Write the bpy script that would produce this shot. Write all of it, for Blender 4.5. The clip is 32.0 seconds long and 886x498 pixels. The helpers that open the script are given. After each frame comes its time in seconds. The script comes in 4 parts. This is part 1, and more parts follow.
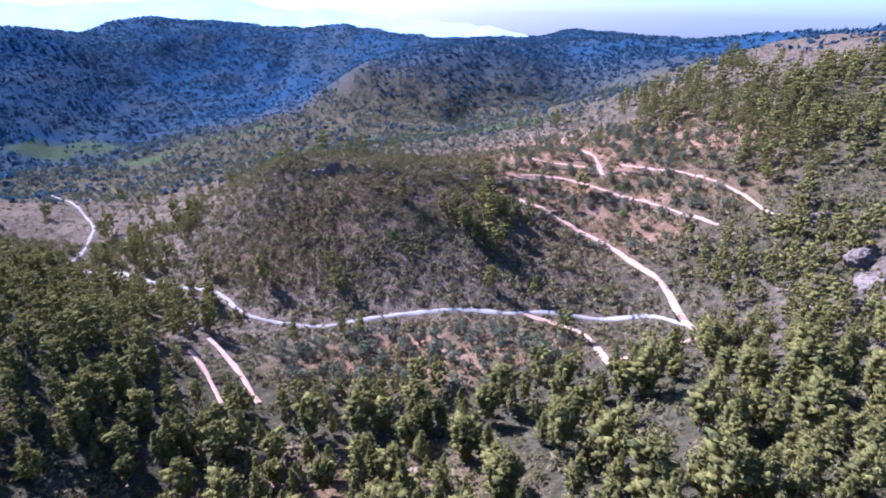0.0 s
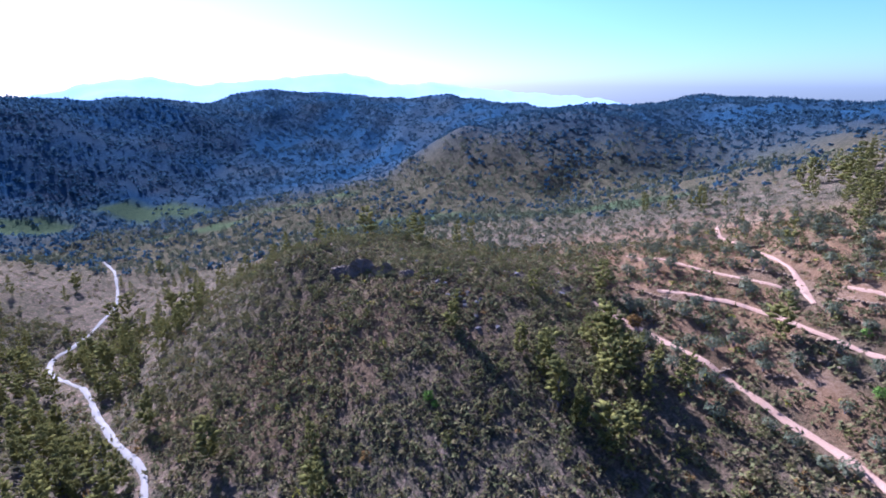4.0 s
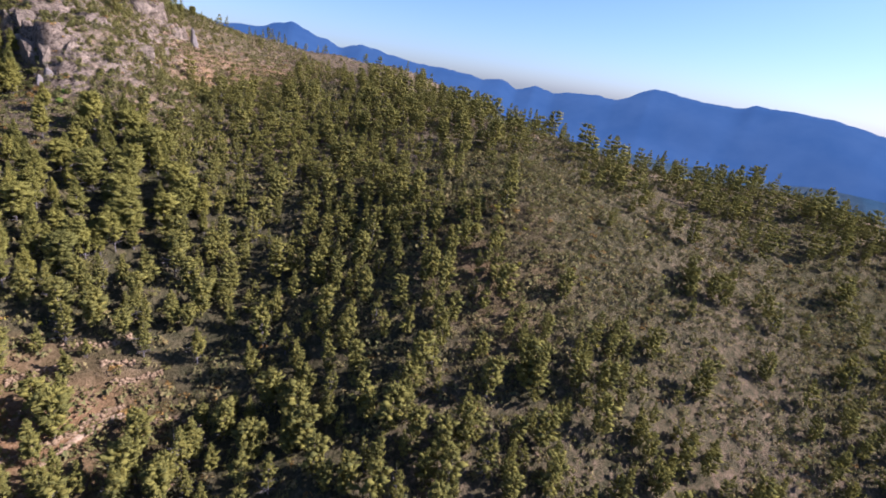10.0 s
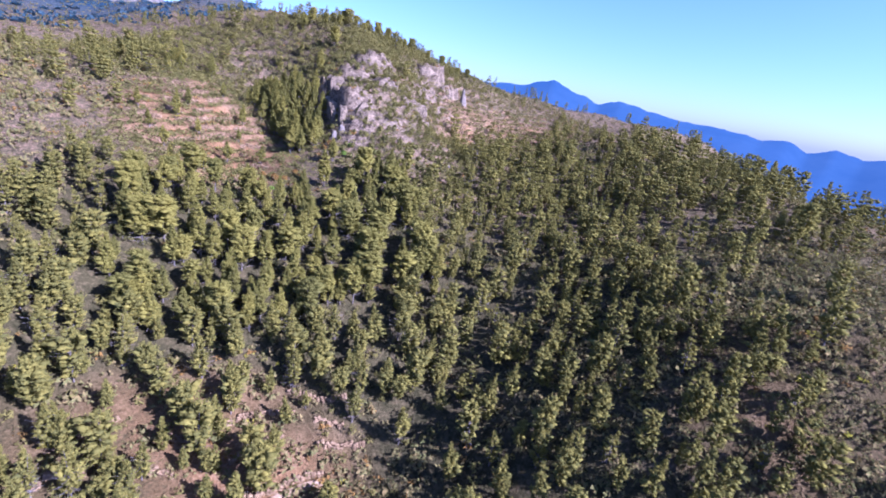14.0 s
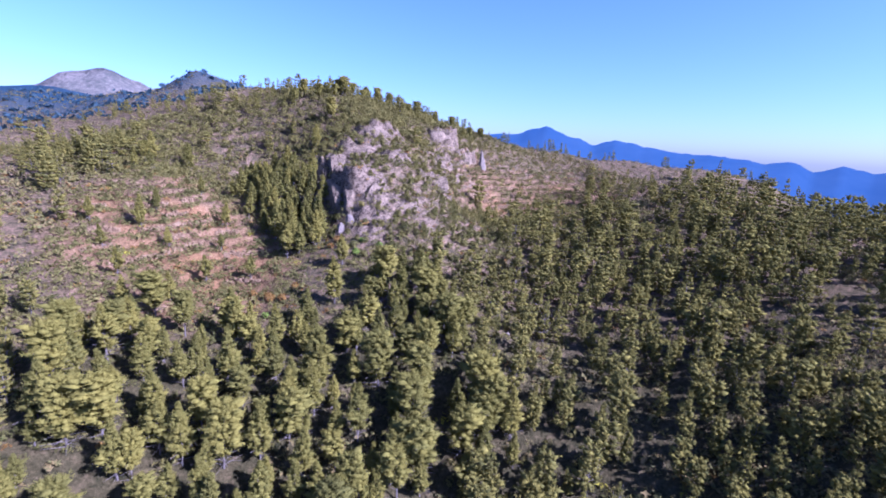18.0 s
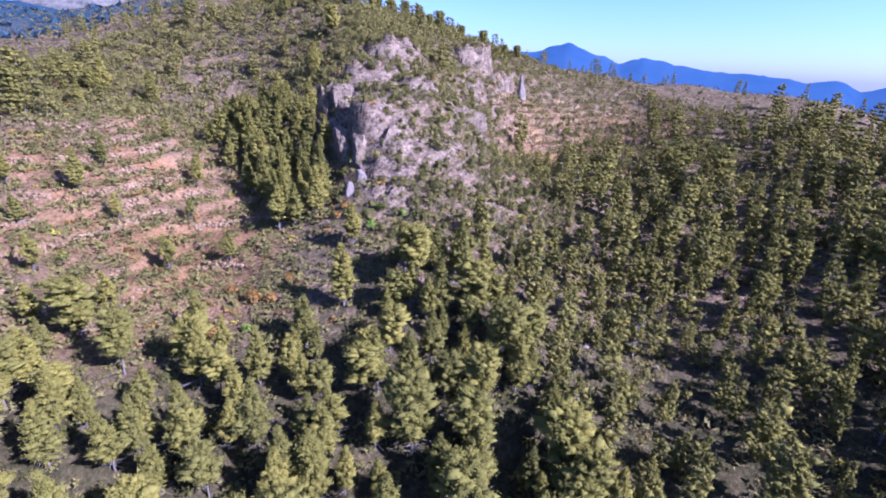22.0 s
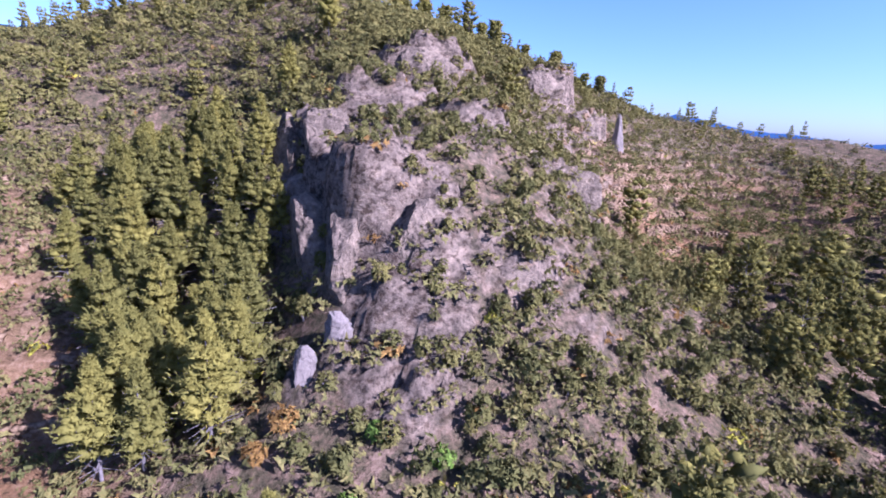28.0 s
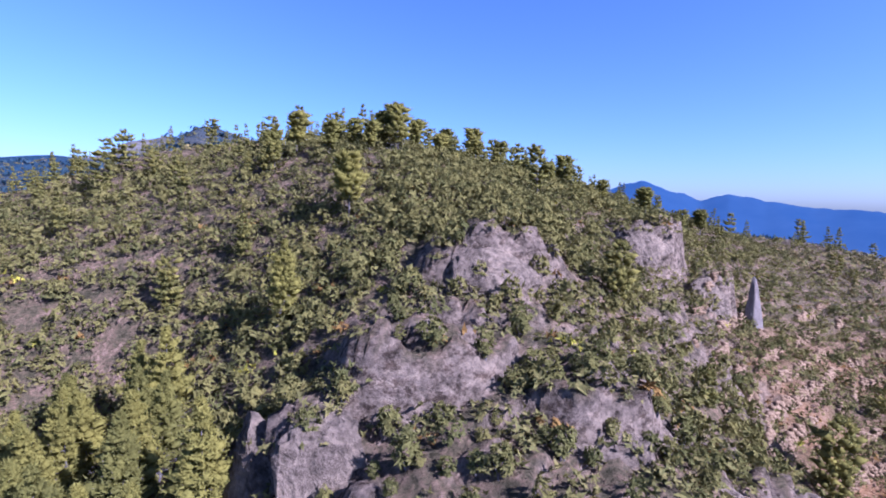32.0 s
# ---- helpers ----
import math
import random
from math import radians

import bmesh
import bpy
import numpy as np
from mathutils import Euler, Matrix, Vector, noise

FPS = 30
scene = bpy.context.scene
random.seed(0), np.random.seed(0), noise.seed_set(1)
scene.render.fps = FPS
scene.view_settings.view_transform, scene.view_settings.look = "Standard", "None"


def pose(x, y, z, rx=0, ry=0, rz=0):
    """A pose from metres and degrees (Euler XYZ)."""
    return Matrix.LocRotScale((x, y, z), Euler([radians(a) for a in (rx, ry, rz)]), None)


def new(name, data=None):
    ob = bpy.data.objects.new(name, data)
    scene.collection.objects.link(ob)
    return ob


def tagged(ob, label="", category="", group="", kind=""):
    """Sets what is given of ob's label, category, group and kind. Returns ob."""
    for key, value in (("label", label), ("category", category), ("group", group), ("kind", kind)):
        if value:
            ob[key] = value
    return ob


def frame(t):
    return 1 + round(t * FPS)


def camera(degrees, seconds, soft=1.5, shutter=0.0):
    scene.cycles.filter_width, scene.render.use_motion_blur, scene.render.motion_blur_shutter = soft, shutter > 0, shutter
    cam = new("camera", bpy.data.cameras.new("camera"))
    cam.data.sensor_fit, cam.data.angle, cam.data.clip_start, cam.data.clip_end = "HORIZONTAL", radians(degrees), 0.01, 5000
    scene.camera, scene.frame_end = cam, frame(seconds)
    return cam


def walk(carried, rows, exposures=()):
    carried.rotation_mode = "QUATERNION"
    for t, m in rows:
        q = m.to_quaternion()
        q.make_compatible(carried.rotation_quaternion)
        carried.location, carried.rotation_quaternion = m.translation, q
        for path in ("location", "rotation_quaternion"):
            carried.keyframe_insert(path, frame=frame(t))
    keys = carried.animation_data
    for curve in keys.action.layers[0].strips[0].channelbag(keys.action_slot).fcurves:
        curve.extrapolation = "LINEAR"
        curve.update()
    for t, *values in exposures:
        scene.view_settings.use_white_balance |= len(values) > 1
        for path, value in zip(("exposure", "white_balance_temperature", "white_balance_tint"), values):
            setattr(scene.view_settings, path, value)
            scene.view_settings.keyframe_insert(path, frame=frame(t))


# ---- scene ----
cam = camera(85.0, 32.0, soft=1.8)
EXPOSURES = [(0.0, 2.0, 4650, 39), (2.0, 1.45, 4600, 36), (5.0, 1.75, 4700, 30), (6.0, 1.7, 4950, 29), (6.8, 1.4, 5400, 26), (8.0, 0.45, 6000, 28), (9.0, 0.5, 5900, 28), (10.0, 1.5, 5700, 28), (11.0, 2.05, 5250, 34), (13.0, 2.0, 4950, 40), (19.0, 1.75, 4850, 45), (24.0, 1.95, 5000, 42), (28.0, 1.8, 5050, 42), (30.0, 1.6, 4950, 41), (32.0, 1.5, 4900, 39)]

# The flight: seconds, place, heading to the left of +y, tilt, roll.
PATH = [
    (0, (-26.27, 39.52, 190.28), -7.16, -26.20, 1.36),
    (0.5, (-25.01, 52.24, 189.65), -7.75, -23.49, -2.27),
    (1, (-22.45, 66.18, 185.92), -6.45, -21.28, -3.31),
    (1.5, (-20.39, 77.85, 183.37), -4.15, -19.35, -3.68),
    (2, (-18.03, 92.92, 180.84), -1.25, -20.89, -4.64),
    (2.5, (-17.42, 104.22, 178.15), 2.44, -21.88, -2.35),
    (4.5, (-8.12, 157.30, 172.69), 7.21, -18.11, 1.77),
    (5, (-9.24, 170.88, 171.56), 15.03, -21.83, 1.21),
    (5.5, (-10.58, 180.08, 172.52), 26.77, -20.63, 1.96),
    (6, (-11.94, 193.13, 172.12), 39.25, -21.11, 5.45),
    (6.5, (-13.13, 206.25, 171.05), 45.94, -10.31, 8.31),
    (7, (-15.51, 218.96, 172.60), 57.08, -8.89, 10.20),
    (7.5, (-16.88, 225.58, 175.99), 68.83, -10.50, 10.83),
    (8, (-21.58, 234.21, 178.43), 81.63, -10.93, 10.91),
    (8.5, (-24.79, 243.68, 181.50), 88.39, -10.15, 8.54),
    (9, (-33.13, 247.07, 183.44), 94.59, -8.87, 8.88),
    (9.5, (-40.92, 248.00, 183.62), 105.65, -13.85, 11.32),
    (10, (-41.49, 248.83, 185.24), 126.63, -19.70, 8.46),
    (10.5, (-43.53, 248.19, 186.05), 141.26, -19.34, 9.83),
    (11, (-47.05, 248.47, 186.46), 151.90, -19.51, 10.00),
    (11.5, (-49.09, 247.17, 186.87), 152.33, -22.77, 10.68),
    (12, (-51.04, 244.03, 187.30), 152.71, -24.20, 17.79),
    (12.5, (-52.92, 239.92, 187.66), 152.71, -24.19, 19.65),
    (13, (-54.54, 234.04, 188.46), 153.13, -22.74, 16.90),
    (13.5, (-55.34, 228.29, 188.31), 153.90, -21.58, 14.67),
    (14, (-56.95, 220.65, 187.32), 155.01, -17.91, 8.87),
    (14.5, (-57.98, 213.83, 186.86), 155.29, -17.72, 6.16),
    (15, (-58.66, 204.68, 187.08), 155.19, -15.73, 4.34),
    (15.5, (-59.90, 195.75, 187.40), 155.31, -11.91, 3.12),
    (17.5, (-63.55, 166.37, 190.89), 156.02, -13.23, 3.69),
    (18, (-64.51, 159.09, 192.23), 156.05, -11.91, 2.83),
    (18.5, (-65.40, 153.17, 193.23), 156.17, -10.99, 2.13),
    (19, (-66.93, 146.02, 193.52), 156.42, -13.60, 1.37),
    (19.5, (-68.31, 139.89, 193.67), 156.77, -17.25, 1.04),
    (20, (-69.92, 133.11, 194.57), 156.99, -16.81, 1.73),
    (20.5, (-71.23, 127.31, 195.04), 157.12, -17.66, 1.67),
    (21, (-72.86, 120.36, 195.38), 157.49, -19.41, 2.52),
    (21.5, (-73.88, 114.18, 194.86), 156.89, -19.29, 3.37),
    (22, (-75.92, 107.10, 193.76), 157.00, -20.70, 2.39),
    (22.5, (-77.43, 100.65, 192.43), 157.27, -20.84, 2.40),
    (23, (-79.35, 92.96, 190.73), 157.33, -22.13, 2.37),
    (23.5, (-80.91, 86.64, 189.79), 157.36, -20.50, 2.40),
    (24, (-83.22, 78.49, 188.52), 157.74, -18.92, 2.72),
    (24.5, (-85.42, 71.69, 187.68), 158.11, -17.97, 2.83),
    (26.5, (-94.88, 38.04, 185.44), 158.69, -14.93, 3.64),
    (27, (-97.42, 29.47, 185.51), 158.87, -13.54, 3.91),
    (27.5, (-99.49, 22.49, 185.72), 159.08, -14.68, 4.39),
    (28, (-101.85, 14.52, 186.27), 159.35, -15.31, 4.17),
    (28.5, (-103.64, 7.65, 187.80), 159.92, -10.06, 5.00),
    (29, (-105.60, -0.21, 190.10), 160.38, -10.07, 5.16),
    (29.5, (-106.78, -6.94, 192.38), 160.78, -9.99, 5.53),
    (30, (-108.14, -13.92, 195.70), 160.94, -9.14, 3.75),
    (30.5, (-109.24, -18.96, 198.28), 161.12, -8.21, 3.14),
    (31, (-110.37, -24.13, 201.47), 161.28, -6.93, 1.89),
    (31.5, (-111.18, -28.73, 204.81), 162.73, -5.98, 1.57),
    (32, (-112.07, -33.56, 207.99), 164.91, -5.82, 1.48),
]


def aim(place, heading, tilt, roll):
    return pose(*place, 90 + tilt, 0, heading) @ pose(0, 0, 0, 0, 0, roll)


walk(cam, [(t, aim(p, h, k, r)) for t, p, h, k, r in PATH], EXPOSURES)

# ---- light ----
SUN_HEADING, SUN_HEIGHT = 42.0, 37.0
world = bpy.data.worlds.new("sky")
scene.world = world
world.use_nodes = True
wn = world.node_tree
sky = wn.nodes.new("ShaderNodeTexSky")
sky.sky_type, sky.sun_disc = "NISHITA", False
sky.sun_elevation, sky.sun_rotation = radians(SUN_HEIGHT), radians(-SUN_HEADING)
sky.altitude, sky.air_density, sky.dust_density, sky.ozone_density = 700, 1.0, 1.5, 7.0
wn.links.new(sky.outputs["Color"], wn.nodes["Background"].inputs["Color"])
wn.nodes["Background"].inputs["Strength"].default_value = 0.067
sun = new("sun", bpy.data.lights.new("sun", "SUN"))
sun.data.energy, sun.data.angle, sun.data.color = 4.7, radians(0.55), (1.0, 0.94, 0.85)
sun.matrix_world = pose(0, 0, 600, 90 - SUN_HEIGHT, 0, SUN_HEADING + 180)

# ---- materials ----


def nodes_of(name, rough=0.9):
    m = bpy.data.materials.new(name)
    m.use_nodes = True
    n, l = m.node_tree.nodes, m.node_tree.links
    b = n["Principled BSDF"]
    b.inputs["Roughness"].default_value = rough
    b.inputs["Specular IOR Level"].default_value = 0.0
    return m, n, l, b


def ramp(n, stops):
    r = n.new("ShaderNodeValToRGB")
    e = r.color_ramp.elements
    while len(e) < len(stops):
        e.new(0.5)
    for k, (p, c) in zip(e, stops):
        k.position, k.color = p, (*c, 1)
    return r


def noise_node(n, l, coords, scale, detail=4, rough=0.6):
    t = n.new("ShaderNodeTexNoise")
    t.inputs["Scale"].default_value, t.inputs["Detail"].default_value, t.inputs["Roughness"].default_value = scale, detail, rough
    l.new(coords, t.inputs["Vector"])
    return t.outputs["Fac"]


def mixed(n, l, fac, a, b, kind="MIX"):
    m = n.new("ShaderNodeMix")
    m.data_type, m.blend_type = "RGBA", kind
    for socket, v in ((m.inputs[0], fac), (m.inputs[6], a), (m.inputs[7], b)):
        if isinstance(v, (int, float)):
            socket.default_value = v
        elif isinstance(v, tuple):
            socket.default_value = (*v, 1)
        else:
            l.new(v, socket)
    return m.outputs[2]


def bumped(n, l, b, height, strength, distance):
    k = n.new("ShaderNodeBump")
    k.inputs["Strength"].default_value, k.inputs["Distance"].default_value = strength, distance
    l.new(height, k.inputs["Height"])
    l.new(k.outputs["Normal"], b.inputs["Normal"])


def mineral(name, stops, scale, fine, bump=0.5, distance=0.3, rough=0.92):
    """Earth, stone or gravel: a ramp over two noises."""
    m, n, l, b = nodes_of(name, rough)
    c = n.new("ShaderNodeNewGeometry").outputs["Position"]
    a, f = noise_node(n, l, c, scale, 5), noise_node(n, l, c, fine, 6, 0.7)
    r = ramp(n, stops)
    l.new(mixed(n, l, 0.5, a, f), r.inputs["Fac"])
    l.new(r.outputs["Color"], b.inputs["Base Color"])
    bumped(n, l, b, f, bump, distance)
    return m


def foliage(name, stops, per="island", rough=0.75, glow=0.25):
    """Leaves: colour varies from clump to clump and from plant to plant, with light passing through."""
    m, n, l, b = nodes_of(name, rough)
    r = ramp(n, stops)
    isl = n.new("ShaderNodeNewGeometry").outputs["Random Per Island"]
    obj = n.new("ShaderNodeObjectInfo").outputs["Random"]
    pos = n.new("ShaderNodeNewGeometry").outputs["Position"]
    patch = mixed(n, l, 0.5, noise_node(n, l, pos, 0.06, 2), noise_node(n, l, pos, 0.22, 1))
    l.new(mixed(n, l, 0.55, mixed(n, l, 0.7, isl, obj) if per == "object" else isl, patch), r.inputs["Fac"])
    l.new(r.outputs["Color"], b.inputs["Base Color"])
    tr = n.new("ShaderNodeBsdfTranslucent")
    l.new(r.outputs["Color"], tr.inputs["Color"])
    mx = n.new("ShaderNodeMixShader")
    mx.inputs[0].default_value = glow
    l.new(b.outputs[0], mx.inputs[1])
    l.new(tr.outputs[0], mx.inputs[2])
    l.new(mx.outputs[0], n["Material Output"].inputs["Surface"])
    return m


PINE = foliage("pine_needles", [(0.25, (0.112, 0.109, 0.033)), (0.5, (0.175, 0.161, 0.041)), (0.75, (0.25, 0.22, 0.052))], "object", glow=0.3)
FOREST = foliage("forest_needles", [(0.25, (0.1, 0.099, 0.033)), (0.5, (0.165, 0.151, 0.041)), (0.75, (0.238, 0.207, 0.052))], glow=0.32)
# Far pines: distance haze is painted into the needles as blue.
HAZE_NEEDLES = foliage("haze_needles", [(0.25, (0.032, 0.064, 0.092)), (0.5, (0.045, 0.083, 0.112)), (0.75, (0.064, 0.106, 0.126))], glow=0.4)
SCRUB = foliage("scrub_leaves", [(0.2, (0.11, 0.118, 0.045)), (0.42, (0.155, 0.148, 0.056)), (0.58, (0.2, 0.155, 0.07)), (0.8, (0.25, 0.19, 0.08))], glow=0.25)
ROSEMARY = foliage("rosemary_leaves", [(0.2, (0.112, 0.11, 0.04)), (0.5, (0.165, 0.15, 0.051)), (0.8, (0.222, 0.184, 0.066))], glow=0.25)
BUSH = foliage("juniper_leaves", [(0.25, (0.097, 0.099, 0.034)), (0.5, (0.145, 0.135, 0.043)), (0.8, (0.205, 0.176, 0.055))], "object", glow=0.25)
OLIVE = foliage("olive_leaves", [(0.25, (0.1, 0.11, 0.06)), (0.5, (0.16, 0.165, 0.09)), (0.8, (0.22, 0.22, 0.12))], "object", glow=0.22)
GOLD = foliage("yellow_leaves", [(0.3, (0.2, 0.19, 0.03)), (0.7, (0.4, 0.36, 0.05))], glow=0.22)
RUST = foliage("rust_leaves", [(0.3, (0.16, 0.09, 0.03)), (0.7, (0.28, 0.17, 0.05))], glow=0.22)
FRESH = foliage("fresh_leaves", [(0.3, (0.1, 0.17, 0.03)), (0.7, (0.2, 0.28, 0.05))], glow=0.22)
BARK = mineral("bark", [(0.3, (0.1, 0.085, 0.08)), (0.7, (0.2, 0.178, 0.175))], 2, 14, 0.6, 0.05)
ROCK = mineral("limestone", [(0.36, (0.057, 0.045, 0.034)), (0.45, (0.13, 0.102, 0.077)), (0.54, (0.205, 0.159, 0.117)), (0.64, (0.305, 0.232, 0.163))], 0.25, 1.3, 1.0, 0.8)
CONCRETE = mineral("pale_concrete", [(0.3, (0.2, 0.175, 0.145)), (0.7, (0.33, 0.29, 0.24))], 0.15, 2.5, 0.3, 0.05)
EARTH = mineral("orange_earth", [(0.3, (0.3, 0.165, 0.1)), (0.7, (0.46, 0.3, 0.2))], 0.2, 2.0, 0.4, 0.1)
PALE_EARTH = mineral("pale_earth", [(0.38, (0.12, 0.075, 0.045)), (0.5, (0.24, 0.16, 0.1)), (0.62, (0.36, 0.27, 0.185))], 0.25, 1.4, 0.8, 0.5)
PALE_STONE = mineral("pale_stone", [(0.35, (0.11, 0.093, 0.083)), (0.65, (0.22, 0.188, 0.165))], 0.4, 3.0, 0.6, 0.2)
DRY_WALL = mineral("dry_wall_stone", [(0.35, (0.11, 0.072, 0.042)), (0.5, (0.2, 0.137, 0.083)), (0.65, (0.29, 0.203, 0.128))], 0.3, 3.0, 0.6, 0.2)

# ---- the land: crests, slopes and valley lines as (x, y, z) ----
LINES = dict(
    road_valley=[(30, 203, 73), (-47, 213, 70), (-117, 241, 67), (-170, 290, 52), (-233, 338, 37), (-245, 388, 34), (-302, 475, 31), (-365, 524, 22), (-430, 640, 18), (-428, 744, 18)],
    gully=[(30, 203, 73), (-10, 165, 74), (-50, 130, 79), (-90, 122, 80), (-70, 165, 74)],
    east_road=[(62, 191, 74), (95, 174, 90), (94, 205, 88), (80, 240, 89), (65, 270, 91), (57, 272, 93), (38, 290, 96)],
    knoll_top=[(-12, 292, 108), (-42, 303, 111), (-63, 312, 108), (-86, 321, 109), (-83, 342, 106), (-104, 353, 97), (-135, 372, 80)],
    knoll_foot=[(-18, 258, 92), (0, 258, 93), (-23, 256, 89), (35, 275, 98)],
    plateau=[(10, 357, 98), (7, 333, 105), (60, 340, 106), (94, 307, 107), (30, 420, 92), (120, 420, 106), (-60, 470, 78)],
    east_hill=[(130, 200, 108), (150, 260, 118), (160, 330, 124), (210, 300, 145), (220, 400, 140), (300, 330, 175), (320, 480, 170)],
    mid_crest=[(-60, 760, 118), (40, 850, 137), (139, 924, 148), (230, 960, 140), (300, 1000, 142), (456, 1201, 147), (600, 1150, 135)],
    mid_hill=[(-115, 700, 55), (60, 640, 68), (200, 640, 95), (330, 700, 140), (178, 580, 100)],
    valley_floor=[(-200, 600, 35), (-250, 800, 30), (-100, 950, 60), (-800, 560, 5), (-700, 330, 0), (-420, 560, 15)],
    west_hill=[(-824, 585, 95), (-763, 654, 146), (-758, 730, 153), (-741, 819, 153), (-714, 963, 147), (-690, 1138, 131), (-679, 1278, 129), (-627, 1417, 156), (-555, 1541, 155), (-453, 1635, 148), (-318, 1698, 135), (-231, 1755, 128), (-65, 1798, 112), (220, 1824, 89)],
    west_foot=[(-560, 500, 22), (-560, 600, 40), (-540, 740, 48), (-480, 900, 50), (-380, 1080, 60)],
    west_back=[(-980, 640, 40), (-950, 1000, 60), (-850, 1500, 80), (-400, 1900, 70)],
    slope_west=[(-198, 157, 134), (-213, 164, 140), (-198, 192, 114), (-282, 288, 84), (-260, 306, 72), (-153, 152, 111), (-120, 180, 85)],
    spur=[(-290, -78, 166), (-300, 20, 164), (-320, 110, 157), (-370, 180, 144), (-413, 233, 145), (-470, 280, 132), (-540, 330, 108), (-590, 370, 50)],
    spur_back=[(-450, 60, 110), (-520, 180, 70), (-600, 0, 60)],
    main_slope=[(-167, 18, 128), (-148, 16, 136), (-122, -12, 147), (-95, 3, 140), (-63, -5, 136), (-47, 31, 130), (-70, 60, 112), (-110, 60, 116), (-30, 60, 112), (-130, 90, 106)],
    terraces_east=[(-58, -33, 140), (-31, -10, 145), (-25, -19, 148), (-64, -59, 152), (-40, -90, 170), (0, -40, 155)],
    crag=[(-104, -34, 154), (-117, -32, 155), (-131, -36, 161), (-148, -42, 160), (-118, -53, 177), (-113, -66, 178), (-102, -52, 156), (-98, -72, 162), (-96, -100, 174), (-108, -84, 179), (-122, -85, 187), (-137, -76, 186), (-149, -71, 181), (-165, -72, 166), (-182, -76, 158), (-150, -113, 203), (-128, -106, 199), (-110, -106, 187), (-180, -142, 206), (-213, -121, 176), (-216, -138, 187), (-78, -121, 168)],
    terraces_west=[(-202, -93, 157), (-182, -60, 156), (-240, -90, 157), (-248, -113, 160), (-218, -43, 150), (-290, -130, 168), (-370, -160, 187), (-400, -110, 184), (-405, -60, 178), (-328, -182, 190), (-247, -164, 196), (-209, -156, 203)],
    summit=[(-184, -165, 211), (-150, -175, 219), (-116, -160, 220), (-60, -190, 213), (-90, -260, 231), (-35, -430, 252), (33, -406, 216), (75, -390, 194), (-200, -300, 208), (40, -200, 183)],
    camera_hill=[(0, 60, 120), (30, 100, 106), (70, 130, 104), (60, 40, 140), (120, 80, 140), (120, -60, 170)],
    far=[(200, -800, 240), (-300, -800, 150), (-900, -300, 60), (700, -500, 250), (700, 100, 230), (900, 900, 150), (-1200, 300, 20), (-1300, -600, 40), (-700, -250, 60), (-800, 1500, 80), (600, 1800, 60), (0, 1900, 60)],
    rim=[(2500 * math.cos(a * 0.524), 300 + 2500 * math.sin(a * 0.524), 40) for a in range(12)] + [(4000 * math.cos(a * 0.524), 300 + 4000 * math.sin(a * 0.524), 20) for a in range(12)],
)


def sampled(line, step):
    """The line's points and even ones between them."""
    out = [np.array(line[0], float)]
    for a, b in zip(line, line[1:]):
        a, b = np.array(a, float), np.array(b, float)
        n = max(1, round(np.linalg.norm(b - a) / step))
        out += [a + (b - a) * k / n for k in range(1, n + 1)]
    return out


CRESTS = dict(road_valley=25, gully=30, east_road=25, spur=40, west_hill=50, mid_crest=60, west_foot=80)


def spread(lines):
    """A smooth surface through the lines: linear radial functions over a plane."""
    pts = {}
    for name, line in lines.items():
        for p in sampled(line, CRESTS[name]) if name in CRESTS else [np.array(q, float) for q in line]:
            pts[(round(p[0]), round(p[1]))] = p
    p = np.array(list(pts.values()))
    d = np.hypot(p[:, None, 0] - p[None, :, 0], p[:, None, 1] - p[None, :, 1])
    n = len(p)
    a = np.zeros((n + 1, n + 1))
    a[:n, :n] = -np.sqrt(d * d + 8.0 ** 2)
    a[:n, :n] += 1.0 * np.eye(n)
    a[:n, n] = a[n, :n] = 1
    w = np.linalg.solve(a, np.append(p[:, 2], 0))
    return p[:, :2], w


CENTRES, WEIGHTS = spread(LINES)


def wave_noise(x, y, scale, seed):
    """Value noise on a lattice, smooth, from -1 to 1."""
    x, y = x / scale, y / scale
    i, j = np.floor(x).astype(np.int64), np.floor(y).astype(np.int64)
    u, v = x - i, y - j
    u, v = u * u * (3 - 2 * u), v * v * (3 - 2 * v)

    def h(a, b):
        k = (a * 374761393 + b * 668265263 + seed * 982451653) & 0x7FFFFFFF
        k = ((k ^ (k >> 13)) * 1274126177) & 0x7FFFFFFF
        return ((k ^ (k >> 16)) & 0xFFFF) / 32767.5 - 1

    return (h(i, j) * (1 - u) + h(i + 1, j) * u) * (1 - v) + (h(i, j + 1) * (1 - u) + h(i + 1, j + 1) * u) * v


def blob(x, y, cx, cy, rx, ry, turn=0.0):
    """1 in the middle of an oval, 0 from its edge on."""
    c, s = math.cos(radians(turn)), math.sin(radians(turn))
    u, v = ((x - cx) * c + (y - cy) * s) / rx, (-(x - cx) * s + (y - cy) * c) / ry
    return np.clip(1 - u * u - v * v, 0, 1)


# Crags: middle, top, half widths, turn.
CRAGS = [
    (-117, -57, 182, 8, 9, -10), (-113, -67, 181, 6, 8, 0), (-123, -50, 173, 5, 7, -25),
    (-113, -84, 186, 7, 7, 10), (-126, -88, 193, 13, 8, 0), (-141, -79, 189, 9, 7, 0), (-157, -75, 178, 9, 7, -20), (-166, -72, 169, 5, 5, 0),
    (-139, -104, 203, 13, 6, 0), (-190, -134, 204, 14, 7, 15), (-205, -130, 192, 10, 6, 15), (-107, -38, 156, 4, 3, 0), (-136, -44, 165, 7, 4, 0),
]


